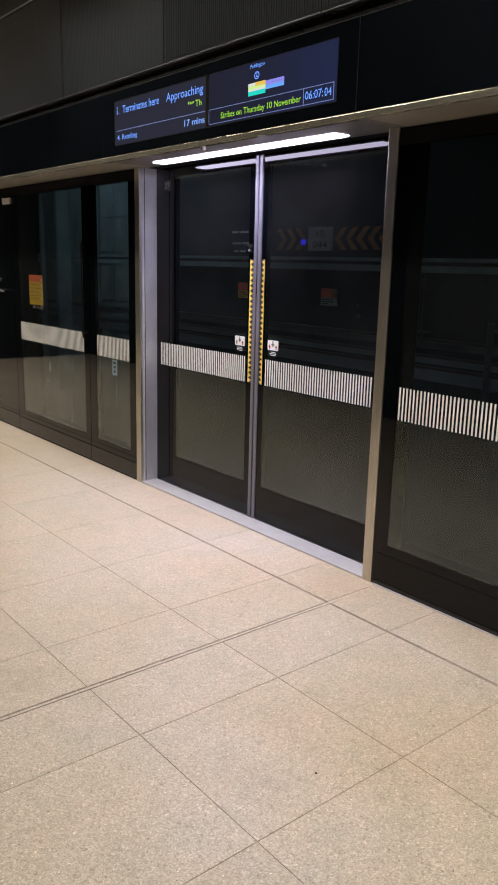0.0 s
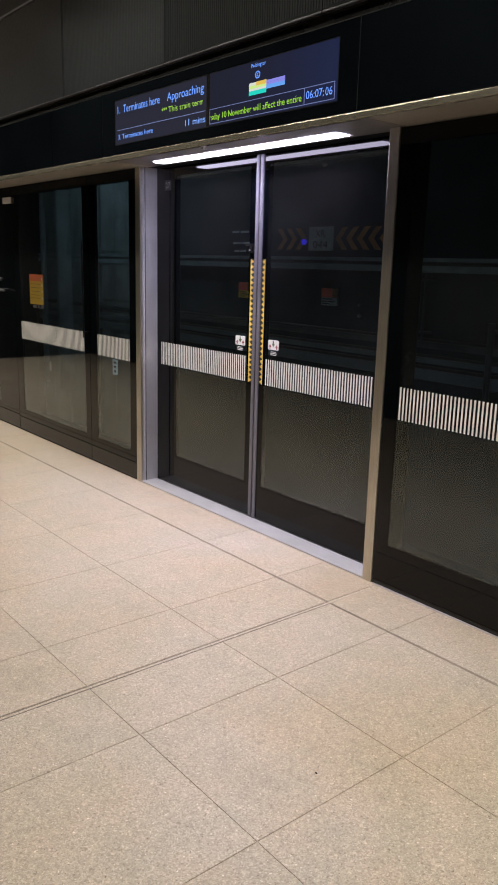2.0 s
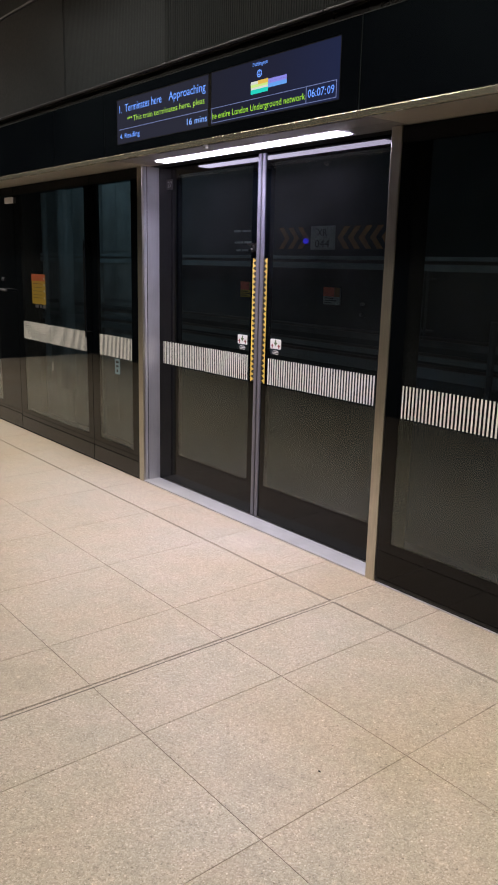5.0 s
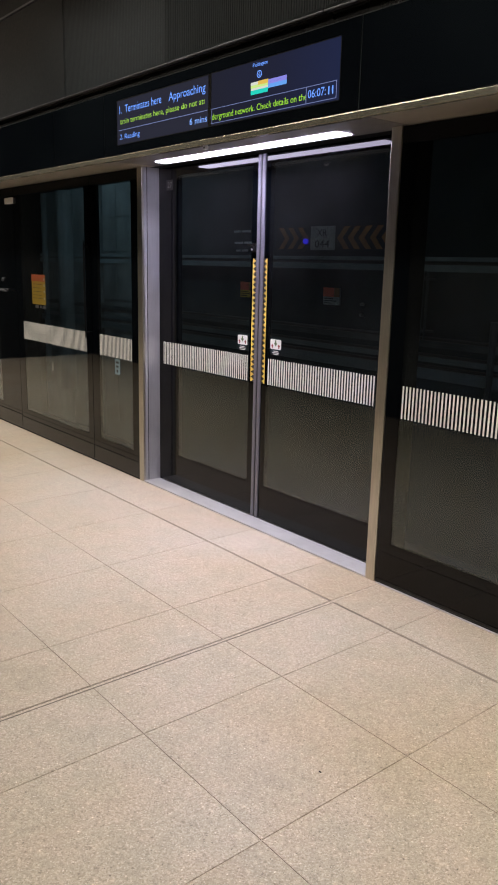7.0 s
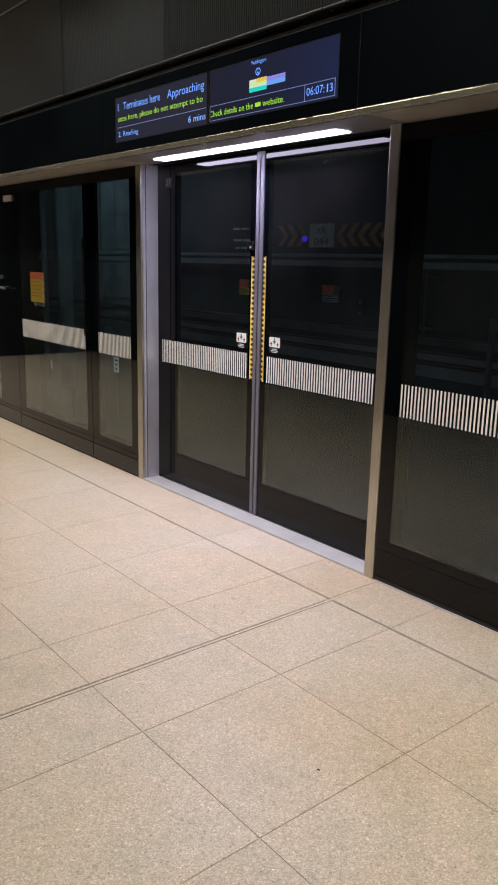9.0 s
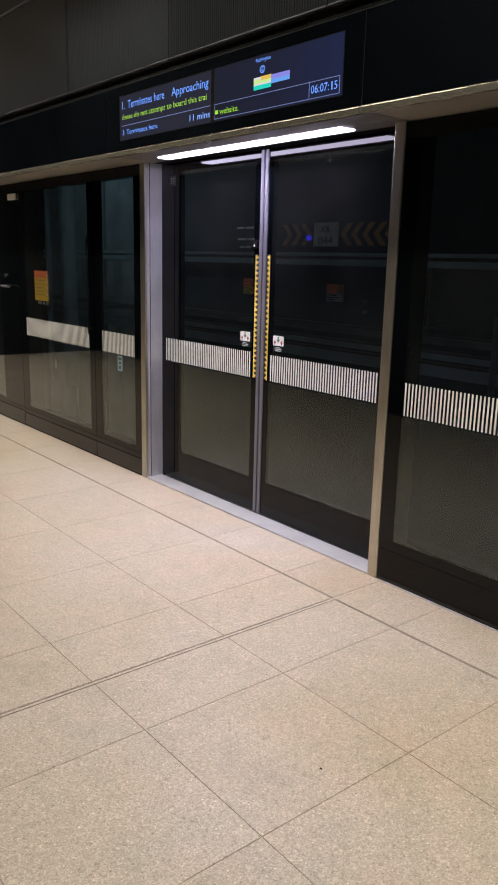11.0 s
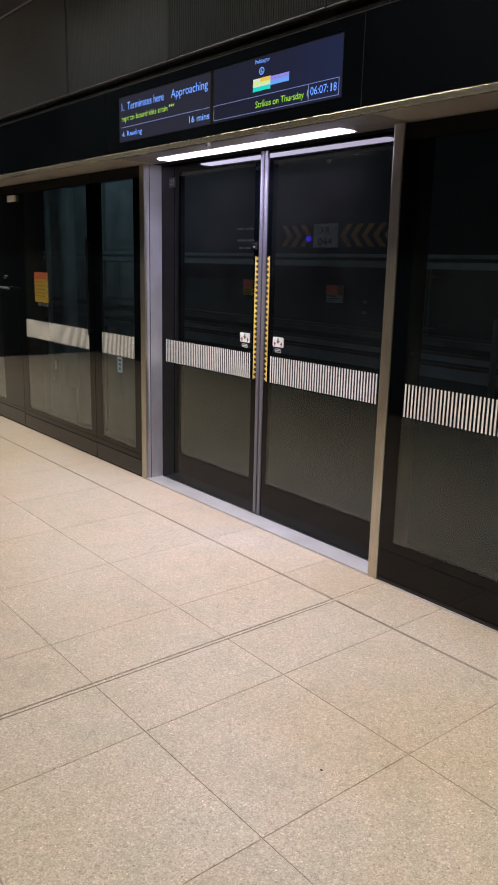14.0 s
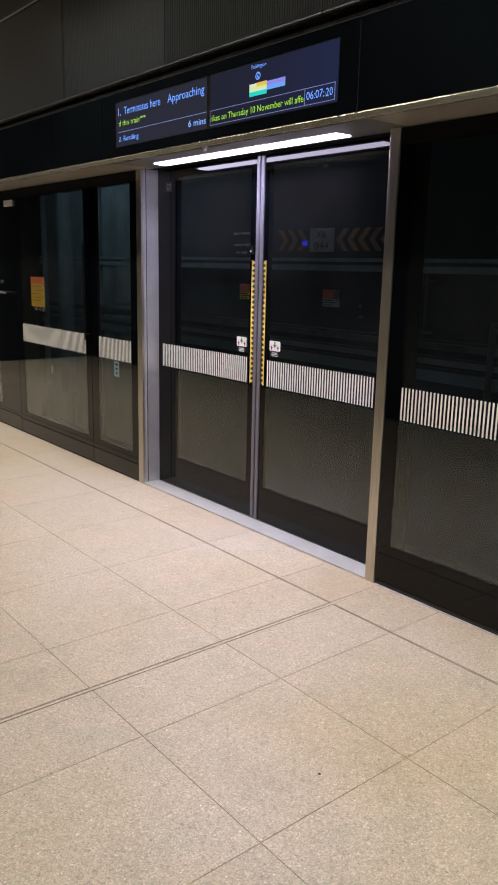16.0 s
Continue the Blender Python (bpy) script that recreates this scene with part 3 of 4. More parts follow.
for a, b in zip(JOINTS, JOINTS[1:]):
    rail = bmesh.new()
    box(rail, a + 0.004, b - 0.004, HEAD_Y - 0.006, HEAD_Y + 0.02, 2.544, 2.552, 0.002)
    solid("trim_rail", rail, EDGE_METAL, "thin brushed steel trim rail under the ribbed cladding", "trim rail", "trim rails")


def cladding_panel(x0, x1, z0, z1, ribs=0.004):
    """A dark sheet with fine upright ribs between plain edges."""
    c = thing("cladding_panel", "dark grey ribbed metal cladding panel above the platform doors", "cladding panel", (0, 0, 0), "cladding panels")
    part("sheet", boxed(x0 + 0.003, x1 - 0.003, HEAD_Y, HEAD_Y + 0.02, z0, z1, 0.002), CLADDING, c)
    for a, b in ((x0 + 0.003, x0 + 0.012), (x1 - 0.012, x1 - 0.003)):
        part("folded_edge", boxed(a, b, HEAD_Y - 0.0022, HEAD_Y - 0.0002, z0 + 0.002, z1 - 0.002), CLADDING, c)
    if ribs:
        n = int((x1 - x0 - 0.03) / 0.0165)
        step = (x1 - x0 - 0.03) / n
        verts, faces = [], []
        for i in range(n):
            a = x0 + 0.015 + i * step
            for dx, dy in ((0.002, 0.0), (0.0045, -ribs), (0.0095, -ribs), (0.012, 0.0)):
                verts += [(a + dx, HEAD_Y + dy, z0 + 0.01), (a + dx, HEAD_Y + dy, z1 - 0.01)]
            k = 8 * i
            faces += [(k + j, k + j + 2, k + j + 3, k + j + 1) for j in (0, 2, 4)]
        me = bpy.data.meshes.new("ribs")
        me.from_pydata(verts, [], faces)
        me.materials.append(CLADDING)
        ob = new("ribs", me)
        ob.parent = c
        tagged(ob, "fine upright ribs", kind="stuff")
    return c


for a, b in zip(JOINTS, JOINTS[1:]):
    cladding_panel(a, b, 2.555, 3.205, 0.004 if a > 0.5 else 0.0011 if a > -0.5 else 0)
    cladding_panel(a, b, 3.225, CEIL_Z, 0)
rail = bmesh.new()
box(rail, JOINTS[0], JOINTS[-1], HEAD_Y - 0.01, HEAD_Y + 0.02, 3.208, 3.222, 0.002)
solid("upper_trim_rail", rail, EDGE_METAL, "thin steel trim rail along the top of the ribbed cladding", "trim rail")

# ---- departure display in the fascia ----
display = thing("departure_display", "wide blue passenger information display set in the black fascia", "display")
FRONT = HEAD_Y + 0.0015


def slotted(name, x0, x1, z0, z1, slots, label, mat):
    """A lit screen face with level slots (x0, x1, z0, z1), in which lines run."""
    bm = bmesh.new()
    xs = sorted({x0, x1, *(v for s in slots for v in s[:2])})
    zs = sorted({z0, z1, *(v for s in slots for v in s[2:])})
    grid = {(x, z): bm.verts.new((x, FRONT, z)) for x in xs for z in zs}
    for xa, xb in zip(xs, xs[1:]):
        for za, zb in zip(zs, zs[1:]):
            cx, cz = (xa + xb) / 2, (za + zb) / 2
            if not any(s[0] < cx < s[1] and s[2] < cz < s[3] for s in slots):
                bm.faces.new([grid[k] for k in ((xa, za), (xb, za), (xb, zb), (xa, zb))])
    made = bmesh.ops.extrude_face_region(bm, geom=bm.faces[:])["geom"]
    bmesh.ops.translate(bm, verts=[g for g in made if isinstance(g, bmesh.types.BMVert)], vec=(0, 0.001, 0))
    return part(name, bm, mat, display, label)


# left screen: rows of trains; right screen: train diagram, message line and clock
PAGE_Z0, PAGE_Z1 = 2.196, 2.267
slotted("screen", 0.298, 1.213, 2.192, 2.432, [(0.322, 1.180, 2.293, 2.352), (0.310, 1.207, PAGE_Z0, PAGE_Z1)], "dark blue lit screen with train rows", SCREEN)
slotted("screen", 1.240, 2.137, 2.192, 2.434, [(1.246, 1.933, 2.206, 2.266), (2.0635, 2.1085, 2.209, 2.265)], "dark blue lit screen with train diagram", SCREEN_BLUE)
part("bezel", boxed(1.213, 1.240, FRONT - 0.0005, FRONT + 0.003, SZ0, SZ1), KICK, display, "black bar between the screens")
part("slot_backing", boxed(0.296, 1.215, FRONT + 0.006, FRONT + 0.007, 2.285, 2.36), SCREEN, display)
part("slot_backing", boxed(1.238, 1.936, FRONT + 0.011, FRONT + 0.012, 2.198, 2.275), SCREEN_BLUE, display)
T = FRONT - 0.0006
for x0, x1, z0, z1 in ((SX0, 0.298, SZ0, SZ1), (2.137, SX1, SZ0, SZ1), (0.298, 2.137, SZ0, 2.192), (0.298, 1.213, 2.432, SZ1), (1.240, 2.137, 2.434, SZ1)):
    part("surround", boxed(x0, x1, FRONT - 0.0008, FRONT + 0.0022, z0, z1), MATTE_BLACK, display, "black edge of the display")
lettering("train_row", "1.  Terminates here", 0.325, T, 2.362, 0.042, 0.455, INK_BLUE, display, "blue lettering")
lettering("train_row", "Approaching", 0.852, T, 2.362, 0.042, 0.338, INK_BLUE, display, "blue lettering")
part("divider_line", boxed(0.318, 1.205, T, FRONT, 2.2685, 2.2715), INK_LINE, display, "thin pale line")
lettering("station_name", "Paddington", 1.566, T, 2.409, 0.017, 0.105, INK_BLUE, display, "small blue station name")
ring = bmesh.new()
for i in range(20):
    a, b = 2 * math.pi * i / 20, 2 * math.pi * (i + 1) / 20
    vs = [ring.verts.new((1.614 + 0.0185 * k * math.cos(q), T, 2.374 + 0.0165 * k * math.sin(q))) for q, k in ((a, 1), (b, 1), (b, 0.74), (a, 0.74))]
    ring.faces.new(vs)
part("position_ring", ring, INK_BLUE, display, "small blue ring")
mark = bmesh.new()
prism(mark, [(1.606, 2.370), (1.609, 2.370), (1.618, 2.384), (1.615, 2.384)], T, FRONT)
box(mark, 1.606, 1.622, T, FRONT, 2.3685, 2.371)
box(mark, 1.6155, 1.6185, T, FRONT, 2.364, 2.3685)
part("position_mark", mark, INK_BLUE, display, "small blue sign inside the ring")
for x0, x1, z0, z1, ink in ((1.553, 1.605, 2.331, 2.344, INK_PALE), (1.605, 1.678, 2.328, 2.345, INK_AMBER), (1.553, 1.678, 2.318, 2.328, INK_LIME), (1.553, 1.605, 2.328, 2.331, INK_LIME), (1.553, 1.678, 2.309, 2.318, INK_PALE), (1.553, 1.678, 2.290, 2.309, INK_TEAL), (1.678, 1.806, 2.330, 2.341, INK_VIOLET), (1.678, 1.806, 2.321, 2.3295, INK_VIOLET), (1.678, 1.806, 2.304, 2.321, INK_SKY)):
    part("diagram_block", boxed(x0, x1, T, FRONT, z0, z1), ink, display)
for x0, x1, z0, z1 in ((1.241, 2.122, 2.268, 2.2705), (1.241, 2.122, 2.2005, 2.203), (1.241, 1.2425, 2.203, 2.268), (1.935, 1.938, 2.203, 2.268), (2.119, 2.122, 2.203, 2.268)):
    part("frame_line", boxed(x0, x1, T, FRONT, z0, z1), INK_LINE, display)
lettering("clock", "06:07:", 1.948, T, 2.222, 0.033, 0.110, INK_BLUE, display, "blue clock digits")

# running lines
left_ticker = thing("running_message", "", "")
left_ticker.parent = display
lettering("message_text", "This train terminates here, please do not attempt to board this train", 0.068, 0, 0, 0.030, 1.490, INK_OLIVE, left_ticker, "green running message")
for sx in (0.009, 0.028, 0.047, 1.578, 1.597, 1.616):
    star = bmesh.new()
    for k in range(3):
        a = math.pi * k / 3 + math.pi / 6
        c, q = math.cos(a), math.sin(a)
        ol = [(sx + 0.0085 * c * u - 0.0016 * q * v, 0.022 + 0.0075 * q * u + 0.0014 * c * v) for u, v in ((-1, -1), (1, -1), (1, 1), (-1, 1))]
        star.faces.new([star.verts.new((x, -0.00005 * k, z)) for x, z in ol])
    part("message_star", star, INK_OLIVE, left_ticker)
right_ticker = thing("running_notice", "", "")
right_ticker.parent = display
SENTENCE = "Strikes on Thursday 10 November will affect the entire London Underground network. Check details on the "


def notice_line(parent, x):
    a = lettering("notice_text", SENTENCE, x, 0, 0, 0.029, 1.832, INK_GREEN, parent, "green running notice")
    part("notice_mark", boxed(x + 1.848, x + 1.888, 0, 0.0004, 0.004, 0.022), INK_GREEN, parent)
    lettering("notice_text", "website.", x + 1.902, 0, 0, 0.029, 0.152, INK_GREEN, parent)
    return a


notice_line(right_ticker, 0.0)
notice_line(right_ticker, 2.740)


def drum(name, faces, side, x0, x1, label, mat):
    """A prism that turns about its level axis, a lit face for each of its sides."""
    radius = side / 2 / math.tan(math.pi / faces)
    bm = bmesh.new()
    far = radius / math.cos(math.pi / faces)
    ring_a, ring_b = [], []
    for i in range(faces):
        a = 2 * math.pi * (i + 0.5) / faces
        ring_a.append(bm.verts.new((x0, -far * math.cos(a), far * math.sin(a))))
        ring_b.append(bm.verts.new((x1, -far * math.cos(a), far * math.sin(a))))
    bm.faces.new(ring_a)
    bm.faces.new(ring_b[::-1])
    for i in range(faces):
        j = (i + 1) % faces
        bm.faces.new((ring_a[i], ring_b[i], ring_b[j], ring_a[j]))
    return part(name, bm, mat, display, label), radius


def on_drum(ob, k, faces):
    ob.matrix_basis = Matrix.Rotation(2 * math.pi * k / faces, 4, "X")


PAGES = [("4. Reading", "17 mins", 0.225), ("3. Terminates here", "11 mins", 0.385), ("4. Reading", "16 mins", 0.225), ("2. Reading", "6 mins", 0.225), ("3. Terminates here", "11 mins", 0.385), ("4. Reading", "16 mins", 0.225), ("2. Reading", "6 mins", 0.225)]
page_drum, page_r = drum("row_drum", 8, PAGE_Z1 - PAGE_Z0 + 0.001, 0.300, 1.211, "lit rows of later trains that roll upwards", SCREEN)
for k, (place, wait, wide) in enumerate(PAGES):
    w = 0.18 if len(wait) == 7 else 0.155
    on_drum(lettering("row_text", place, 0.322, -page_r - 0.0005, -0.012, 0.028, wide, INK_BLUE, page_drum), k, 8)
    on_drum(lettering("row_text", wait, 1.202 - w, -page_r - 0.0005, -0.014, 0.032, w, INK_WHITE, page_drum), k, 8)
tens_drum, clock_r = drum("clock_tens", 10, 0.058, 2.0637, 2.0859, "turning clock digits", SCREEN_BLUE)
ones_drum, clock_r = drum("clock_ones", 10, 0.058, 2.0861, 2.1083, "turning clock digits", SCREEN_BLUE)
for k in range(10):
    w = 0.0075 if k == 1 else 0.0185
    for d, x in ((tens_drum, 2.065), (ones_drum, 2.0878)):
        on_drum(lettering("digit", str(k), x + (0.0185 - w) / 2, -clock_r - 0.0005, -0.0155, 0.033, w, INK_BLUE, d), k, 10)

# ---- track side ----
FAR_Y = 3.2
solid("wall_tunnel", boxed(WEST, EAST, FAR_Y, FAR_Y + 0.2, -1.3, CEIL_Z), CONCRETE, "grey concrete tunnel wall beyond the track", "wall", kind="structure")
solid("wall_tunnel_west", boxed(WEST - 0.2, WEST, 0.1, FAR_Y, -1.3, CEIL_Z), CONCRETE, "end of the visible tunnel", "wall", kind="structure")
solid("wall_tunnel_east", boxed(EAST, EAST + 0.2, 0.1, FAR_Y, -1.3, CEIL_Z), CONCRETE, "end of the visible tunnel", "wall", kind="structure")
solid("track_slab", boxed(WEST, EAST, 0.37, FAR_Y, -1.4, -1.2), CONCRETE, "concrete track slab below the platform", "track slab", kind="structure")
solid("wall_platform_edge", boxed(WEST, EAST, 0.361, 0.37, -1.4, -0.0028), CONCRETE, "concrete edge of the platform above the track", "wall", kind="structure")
# black sheet put in for the darkness at this end of the tunnel
solid("wall_tunnel_darkness", boxed(WEST, -8.46, FAR_Y - 0.17, FAR_Y - 0.002, -1.199, CEIL_Z - 0.001), MATTE_BLACK, "black sheet standing in for darkness along the tunnel wall", "wall", kind="structure")
for ry in (1.05, 2.485):
    r = bmesh.new()
    box(r, WEST, EAST, ry - 0.06, ry + 0.06, -1.2, -1.185)
    box(r, WEST, EAST, ry - 0.01, ry + 0.01, -1.186, -1.08)
    box(r, WEST, EAST, ry - 0.036, ry + 0.036, -1.081, -1.04, 0.008)
    solid("rail", r, TRAY, "steel running rail on the track slab", "rail", "running rails")


def cable_tray(z, high, cables, mat=TRAY):
    t = thing("cable_tray", "galvanised cable tray along the tunnel wall", "cable tray", (0, 0, 0), "cable trays")
    part("channel", boxed(WEST, EAST, FAR_Y - 0.10, FAR_Y - 0.09, z, z + high), mat, t)
    part("shelf", boxed(WEST, EAST, FAR_Y - 0.09, FAR_Y, z, z + 0.008), TRAY, t)
    for i in range(cables):
        part("cable", rod(bmesh.new(), (WEST, FAR_Y - 0.07 + 0.03 * (i % 2), z + high + 0.015 + 0.035 * (i // 2)), (EAST, FAR_Y - 0.07 + 0.03 * (i % 2), z + high + 0.015 + 0.035 * (i // 2)), 0.016, 8), CABLE, t)


PALE_TRAY = worn(material("pale_tray", (0.26, 0.32, 0.34), 0.5, 0.2), (0.20, 0.25, 0.27), (0.31, 0.37, 0.39), 3.0, rough=(0.4, 0.6))
cable_tray(1.585, 0.035, 0, PALE_TRAY)
cable_tray(1.49, 0.06, 2, PALE_TRAY)
cable_tray(0.80, 0.06, 2)
MID_TRAY = worn(material("mid_tray", (0.13, 0.16, 0.175), 0.5, 0.2), (0.10, 0.13, 0.145), (0.16, 0.20, 0.215), 3.0, rough=(0.4, 0.6))
cable_tray(0.66, 0.05, 1, MID_TRAY)
cable_tray(0.50, 0.10, 2, MID_TRAY)

PALE_STEEL = worn(material("pale_tunnel_paint", (0.5, 0.55, 0.56), 0.45), (0.12, 0.135, 0.14), (0.27, 0.295, 0.30), 2.2, rough=(0.35, 0.55))
# pale panelled boxes put in for a lit stretch of tunnel wall
for i in range(3):
    cx = -8.38 + 1.08 * i
    cab = thing("lit_wall_box", "tall pale grey panelled box standing in for a lit part of the tunnel wall", "cabinet", (cx, 0, 0), "tunnel cabinets")
    part("body", boxed(0, 1.0, FAR_Y - 0.085, FAR_Y, -1.2, 2.62, 0.004), PALE_STEEL, cab)
    for k, (za, zb) in enumerate(((-0.9, 0.45), (0.95, 1.47), (1.66, 2.12), (2.16, 2.58))):
        for da, db in ((0.03, 0.42), (0.46, 0.97)):
            part("door", boxed(da, db, FAR_Y - 0.093, FAR_Y - 0.0855, za, zb, 0.002), PALE_STEEL, cab)
    if i == 0:
        part("label", boxed(0.17, 0.29, FAR_Y - 0.097, FAR_Y - 0.0935, -0.40, -0.25), WHITE_PRINT, cab, "small white label on the pale panelled box")

# invented fitting around the tunnel fill, hidden behind the canopy
lum = thing("added_tunnel_luminaire", "added cool white fitting, out of view, that brightens the tunnel wall", "tunnel light", (-5.3, 2.1, 3.41))
part("housing", boxed(-1.23, 1.23, -0.08, 0.08, 0.012, 0.09, 0.006), TRAY, lum)
part("diffuser", boxed(-1.2, 1.2, -0.06, 0.06, 0.0, 0.012), TUNNEL_FILL, lum)
for hx in (-0.9, 0.9):
    part("hanger", rod(bmesh.new(), (hx, 0, 0.09), (hx, 0, CEIL_Z - 3.41), 0.006, 8), TRAY, lum)

sign = thing("chevron_sign", "dark tunnel sign with orange chevrons and a white plate", "sign")
part("board", boxed(-2.25, -0.45, FAR_Y - 0.03, FAR_Y - 0.01, 1.685, 1.93), BLACK_PRINT, sign)
for i in range(3):
    x = -2.20 + 0.155 * i
    part("chevron", prism(bmesh.new(), [(x, 1.695), (x + 0.075, 1.695), (x + 0.175, 1.807), (x + 0.075, 1.92), (x, 1.92), (x + 0.10, 1.807)], FAR_Y - 0.034, FAR_Y - 0.031), DIMMED_ORANGE, sign)
for i in range(5):
    x = -1.28 + 0.152 * i
    part("chevron", prism(bmesh.new(), [(x + 0.10, 1.695), (x + 0.175, 1.695), (x + 0.075, 1.807), (x + 0.175, 1.92), (x + 0.10, 1.92), (x, 1.807)], FAR_Y - 0.034, FAR_Y - 0.031), DIMMED_ORANGE, sign)
part("plate", boxed(-1.68, -1.31, FAR_Y - 0.036, FAR_Y - 0.031, 1.685, 1.93), DIMMED_WHITE, sign, "white plate with black letters")
lettering("plate_text", "XR", -1.58, FAR_Y - 0.037, 1.825, 0.075, 0.15, BLACK_PRINT, sign)
lettering("plate_text", "044", -1.61, FAR_Y - 0.037, 1.71, 0.075, 0.22, BLACK_PRINT, sign)
part("blue_lamp", rod(bmesh.new(), (-1.745, FAR_Y - 0.06, 1.775), (-1.745, FAR_Y - 0.031, 1.775), 0.030, 16), BLUE_LED, sign, "small glowing blue lamp")
for x, z, low in ((-1.46, 1.115, DIMMED_WHITE), (-2.90, 1.13, SIGN_YELLOW)):
    n = thing("notice_board", "small red and pale notice on the tunnel wall", "notice", (0, 0, 0), "tunnel notices")
    part("board", boxed(x, x + 0.24, FAR_Y - 0.02, FAR_Y, z, z + 0.18), low, n)
    part("heading", boxed(x, x + 0.16, FAR_Y - 0.023, FAR_Y - 0.0205, z + 0.085, z + 0.18), SIGN_RED, n)
    part("side_field", boxed(x + 0.165, x + 0.24, FAR_Y - 0.023, FAR_Y - 0.0205, z + 0.085, z + 0.18), DIMMED_ORANGE, n)
    for k, wide in enumerate((0.13, 0.17, 0.11)):
        part("print_line", boxed(x + 0.02, x + 0.02 + wide, FAR_Y - 0.0215, FAR_Y - 0.0205, z + 0.062 - 0.024 * k, z + 0.072 - 0.024 * k), BLACK_PRINT, n)

for x0, x1, z in ((-3.057, -2.752, 1.890), (-3.042, -2.683, 1.758), (-3.006, -2.798, 1.668)):
    lab = thing("cable_label", "small pale label strip on the tunnel wall", "label", (0, 0, 0), "tunnel labels")
    part("strip", boxed(x0, x1, FAR_Y - 0.012, FAR_Y, z, z + 0.022), WHITE_PRINT, lab)
    for k in range(7):
        a = x0 + (x1 - x0) * (k + 0.6) / 7.6
        part("mark", boxed(a, a + 0.016, FAR_Y - 0.0135, FAR_Y - 0.0125, z + 0.008, z + 0.014), BLACK_PRINT, lab)
    part("clip", boxed((x0 + x1) / 2 - 0.01, (x0 + x1) / 2 + 0.01, FAR_Y - 0.018, FAR_Y - 0.0125, z - 0.006, z + 0.028), TRAY, lab)
# pale unlit studs stand in for two tiny indicator lamps
for z in (1.035, 1.144):
    stud = bmesh.new()
    rod(stud, (-0.892, FAR_Y, z), (-0.892, FAR_Y - 0.04, z), 0.016, 12)
    solid("indicator_stud", stud, PALE_STEEL, "small pale stud in place of a tiny indicator lamp on the tunnel wall", "stud", "tunnel studs")
for x, r, z0, z1, mat in ((0.74, 0.03, 0.40, 1.08, TRAY), (-7.36, 0.16, -0.6, 2.6, PALE_STEEL), (-8.2, 0.05, -0.6, 2.6, PALE_STEEL), (-0.06, 0.012, 0.85, 1.49, TRAY), (0.0, 0.012, 0.85, 1.49, TRAY)):
    pipe = thing("wall_conduit", "upright conduit fixed to the tunnel wall", "conduit", (x, FAR_Y - 0.12, 0), "tunnel conduits")
    part("pipe", rod(bmesh.new(), (0, 0, z0), (0, 0, z1), r, 16), mat, pipe)
    for z in (z0 + 0.08, z1 - 0.08):
        part("saddle", boxed(-r - 0.012, r + 0.012, -0.004, 0.12, z, z + 0.02), TRAY, pipe)
scuff = bmesh.new()
for i in range(5):
    a, q = i / 5, (i + 1) / 5
    rod(scuff, (2.024 - 0.035 * a, -0.831 + 0.032 * a + 0.004 * math.sin(3 * a), 0.0006), (2.024 - 0.035 * q, -0.831 + 0.032 * q + 0.004 * math.sin(3 * q), 0.0006), 0.0012, 6)
solid("scuff_mark", scuff, GROUT, "short curved scuff on the terrazzo floor", "scuff")
speck = bmesh.new()
bmesh.ops.create_icosphere(speck, subdivisions=1, radius=0.004, matrix=Matrix.LocRotScale((SPECK[0], SPECK[1], 0.001), None, (1.6, 0.8, 0.5)))
solid("dirt_speck", speck, MATTE_BLACK, "tiny dark speck of dirt on the terrazzo", "dirt")

# ---- floor tiles ----
XS = [2.27 - 0.37 - 0.62 * i for i in range(14, -1, -1)] + [2.2585]
XE = [2.2815, 2.63] + [2.63 + 0.607 * i for i in range(1, 11)]
YS = [0.0, -0.3325, None, -0.3435, -0.966, -1.572, -2.185, -2.80, -3.345]
cache = {}


def tile(x0, x1, y0, y1):
    key = (round(x1 - x0, 3), round(y1 - y0, 3))
    if key not in cache:
        w, d = (x1 - x0) / 2 - 0.0012, (y1 - y0) / 2 - 0.0012
        bm = bmesh.new()
        lower = [bm.verts.new((sx * w, sy * d, -0.02)) for sx, sy in ((-1, -1), (1, -1), (1, 1), (-1, 1))]
        edge = [bm.verts.new((sx * w, sy * d, -0.0008)) for sx, sy in ((-1, -1), (1, -1), (1, 1), (-1, 1))]
        top = [bm.verts.new((sx * (w - 0.0008), sy * (d - 0.0008), 0.0)) for sx, sy in ((-1, -1), (1, -1), (1, 1), (-1, 1))]
        bm.faces.new(top)
        for a, b in ((lower, edge), (edge, top)):
            for i in range(4):
                bm.faces.new((a[i], a[(i + 1) % 4], b[(i + 1) % 4], b[i]))
        cache[key] = mesh_from("tile", bm, TERRAZZO)
    ob = new("tile", cache[key])
    ob.location = ((x0 + x1) / 2, (y0 + y1) / 2, random.uniform(-0.0004, 0.0))
    ob.parent = floor


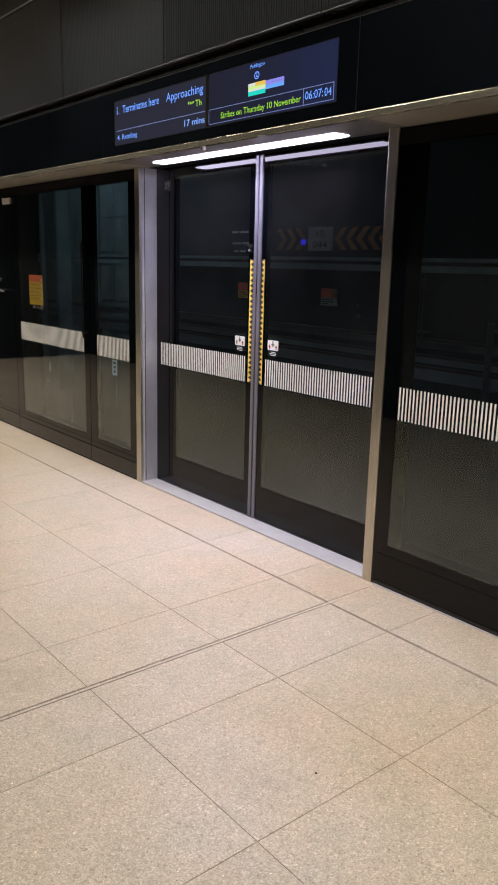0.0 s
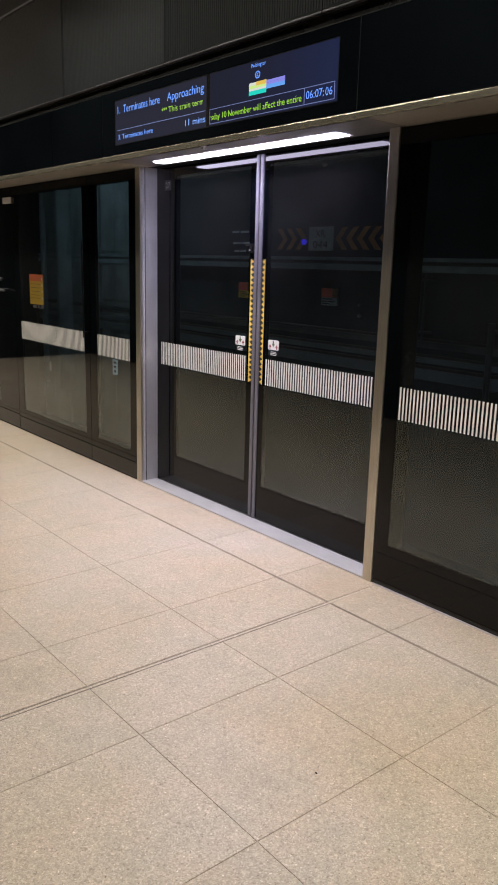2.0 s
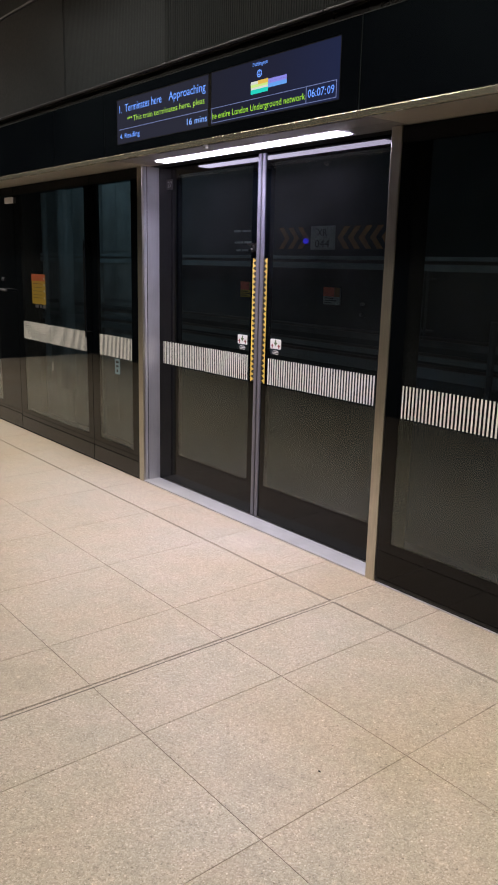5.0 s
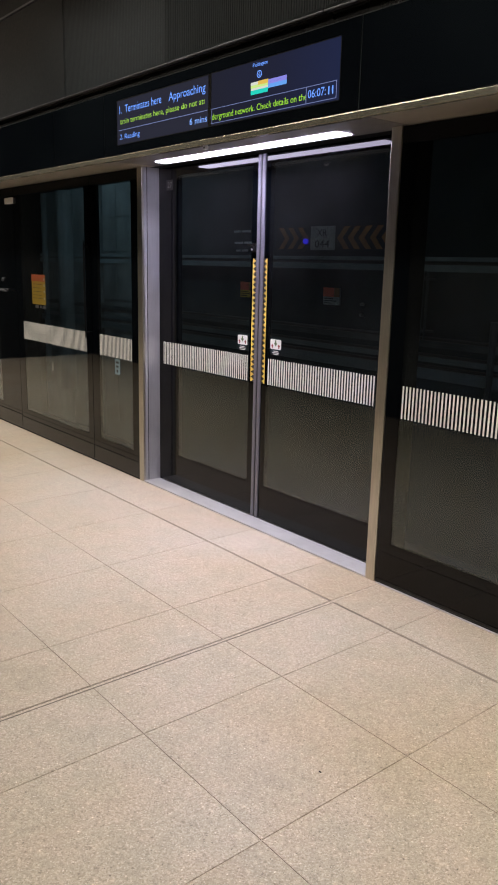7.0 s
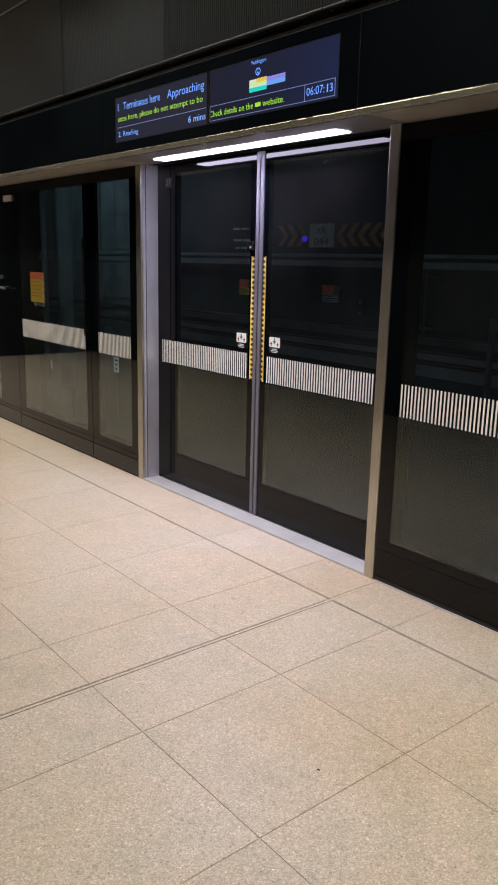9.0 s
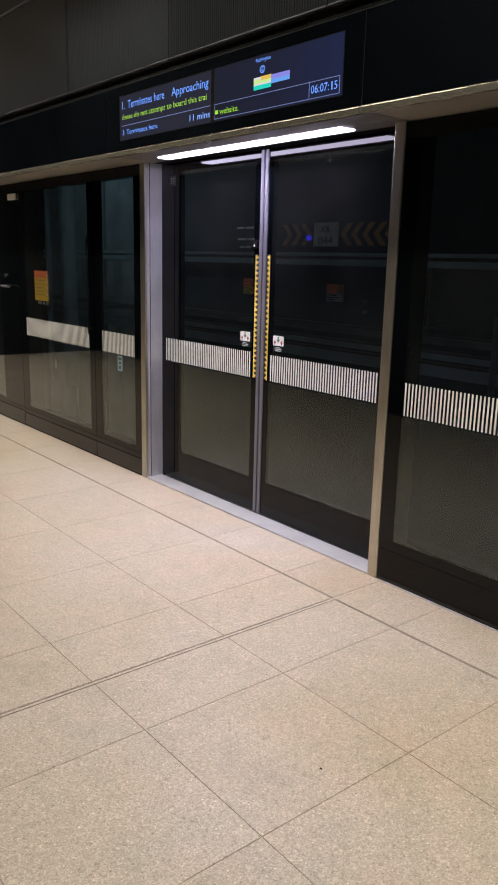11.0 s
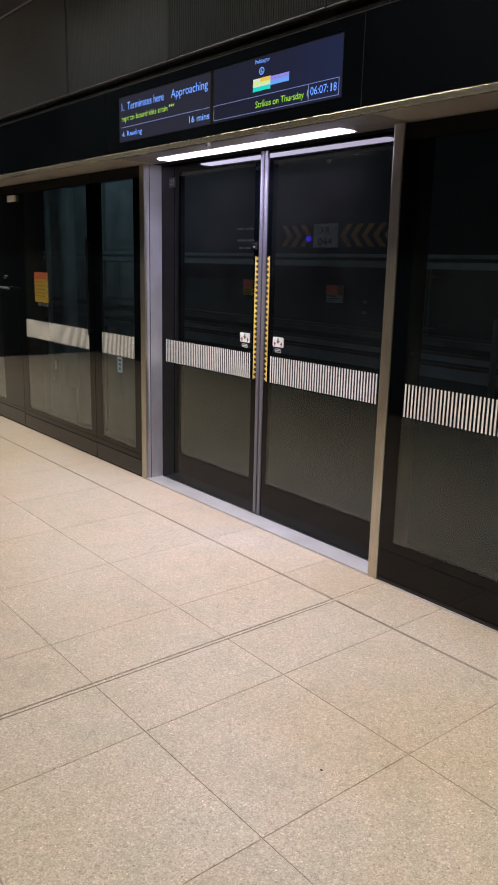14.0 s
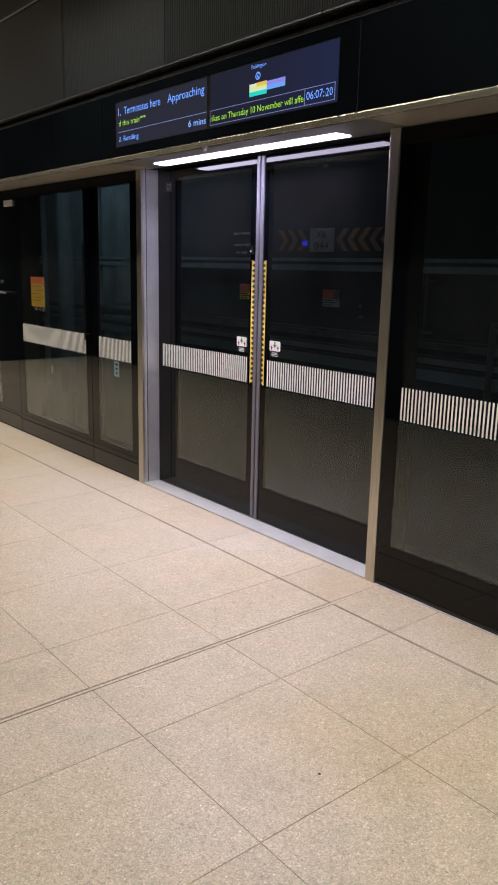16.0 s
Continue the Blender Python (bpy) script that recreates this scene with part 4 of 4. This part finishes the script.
for run in (XS, XE):
    for xa, xb in zip(run, run[1:]):
        for ya, yb in zip(YS[1:], YS):
            if None not in (ya, yb):
                tile(xa, xb, ya, yb)
SEALANT = worn(material("dark_sealant", (0.22, 0.18, 0.145), 0.7), (0.14, 0.115, 0.092), (0.28, 0.235, 0.195), 2.0, rough=(0.6, 0.8))
DARK_SEALANT = worn(material("darker_sealant", (0.10, 0.082, 0.066), 0.7), (0.06, 0.05, 0.04), (0.15, 0.122, 0.10), 1.4, rough=(0.6, 0.8))
part("sealant_joint", boxed(-8.0, 8.6, -0.3423, -0.3337, -0.02, -0.0014), SEALANT, floor, "dark sealant joint along the platform edge tiles")
part("sealant_joint", boxed(2.2598, 2.2802, -3.345, -0.345, -0.02, -0.0020), DARK_SEALANT, floor, "dark sealant either side of the movement joint")
part("movement_joint", boxed(2.2638, 2.2762, -3.345, -0.002, -0.02, -0.0012), TERRAZZO, floor, "narrow movement joint strip in the floor")


# ---- what moves: running lines, rolling rows, clock digits ----
def motions():
    y = FRONT + 0.004
    walk(left_ticker, [(t, pose(1.048 - 0.1283 * t, y, 2.305)) for t in (0.0, 8.0, 16.0)])
    walk(right_ticker, [(t, pose(x, y + 0.005, 2.2215)) for t, x in ((0.0, 1.328), (8.0, -0.080), (15.0, -1.360), (16.0, -1.541))])
    axis = pose(0, FRONT + 0.002 + page_r, (PAGE_Z0 + PAGE_Z1) / 2)
    rows = [(0.0, axis)]
    for k, t in enumerate((0.2, 3.2, 6.2, 9.15, 12.15, 15.2)):
        rows += [(t, axis @ pose(0, 0, 0, -45 * k)), (t + 0.25, axis @ pose(0, 0, 0, -45 * (k + 1)))]
    walk(page_drum, rows + [(16.0, axis @ pose(0, 0, 0, -45 * 6))])
    axis = pose(0, FRONT + 0.002 + clock_r, 2.237)
    ones, tens = [(0.0, axis @ pose(0, 0, 0, -36 * 4))], [(0.0, axis)]
    for s in range(1, 17):
        t = s - 0.1
        ones += [(t, axis @ pose(0, 0, 0, -36 * (3 + s))), (t + 0.0334, axis @ pose(0, 0, 0, -36 * (4 + s)))]
        if (4 + s) % 10 == 0:
            n = (4 + s) // 10
            tens += [(t, axis @ pose(0, 0, 0, -36 * (n - 1))), (t + 0.0334, axis @ pose(0, 0, 0, -36 * n))]
    walk(ones_drum, ones + [(16.0, axis @ pose(0, 0, 0, -36 * 20))])
    walk(tens_drum, tens + [(16.0, axis @ pose(0, 0, 0, -36 * 2))])


motions()
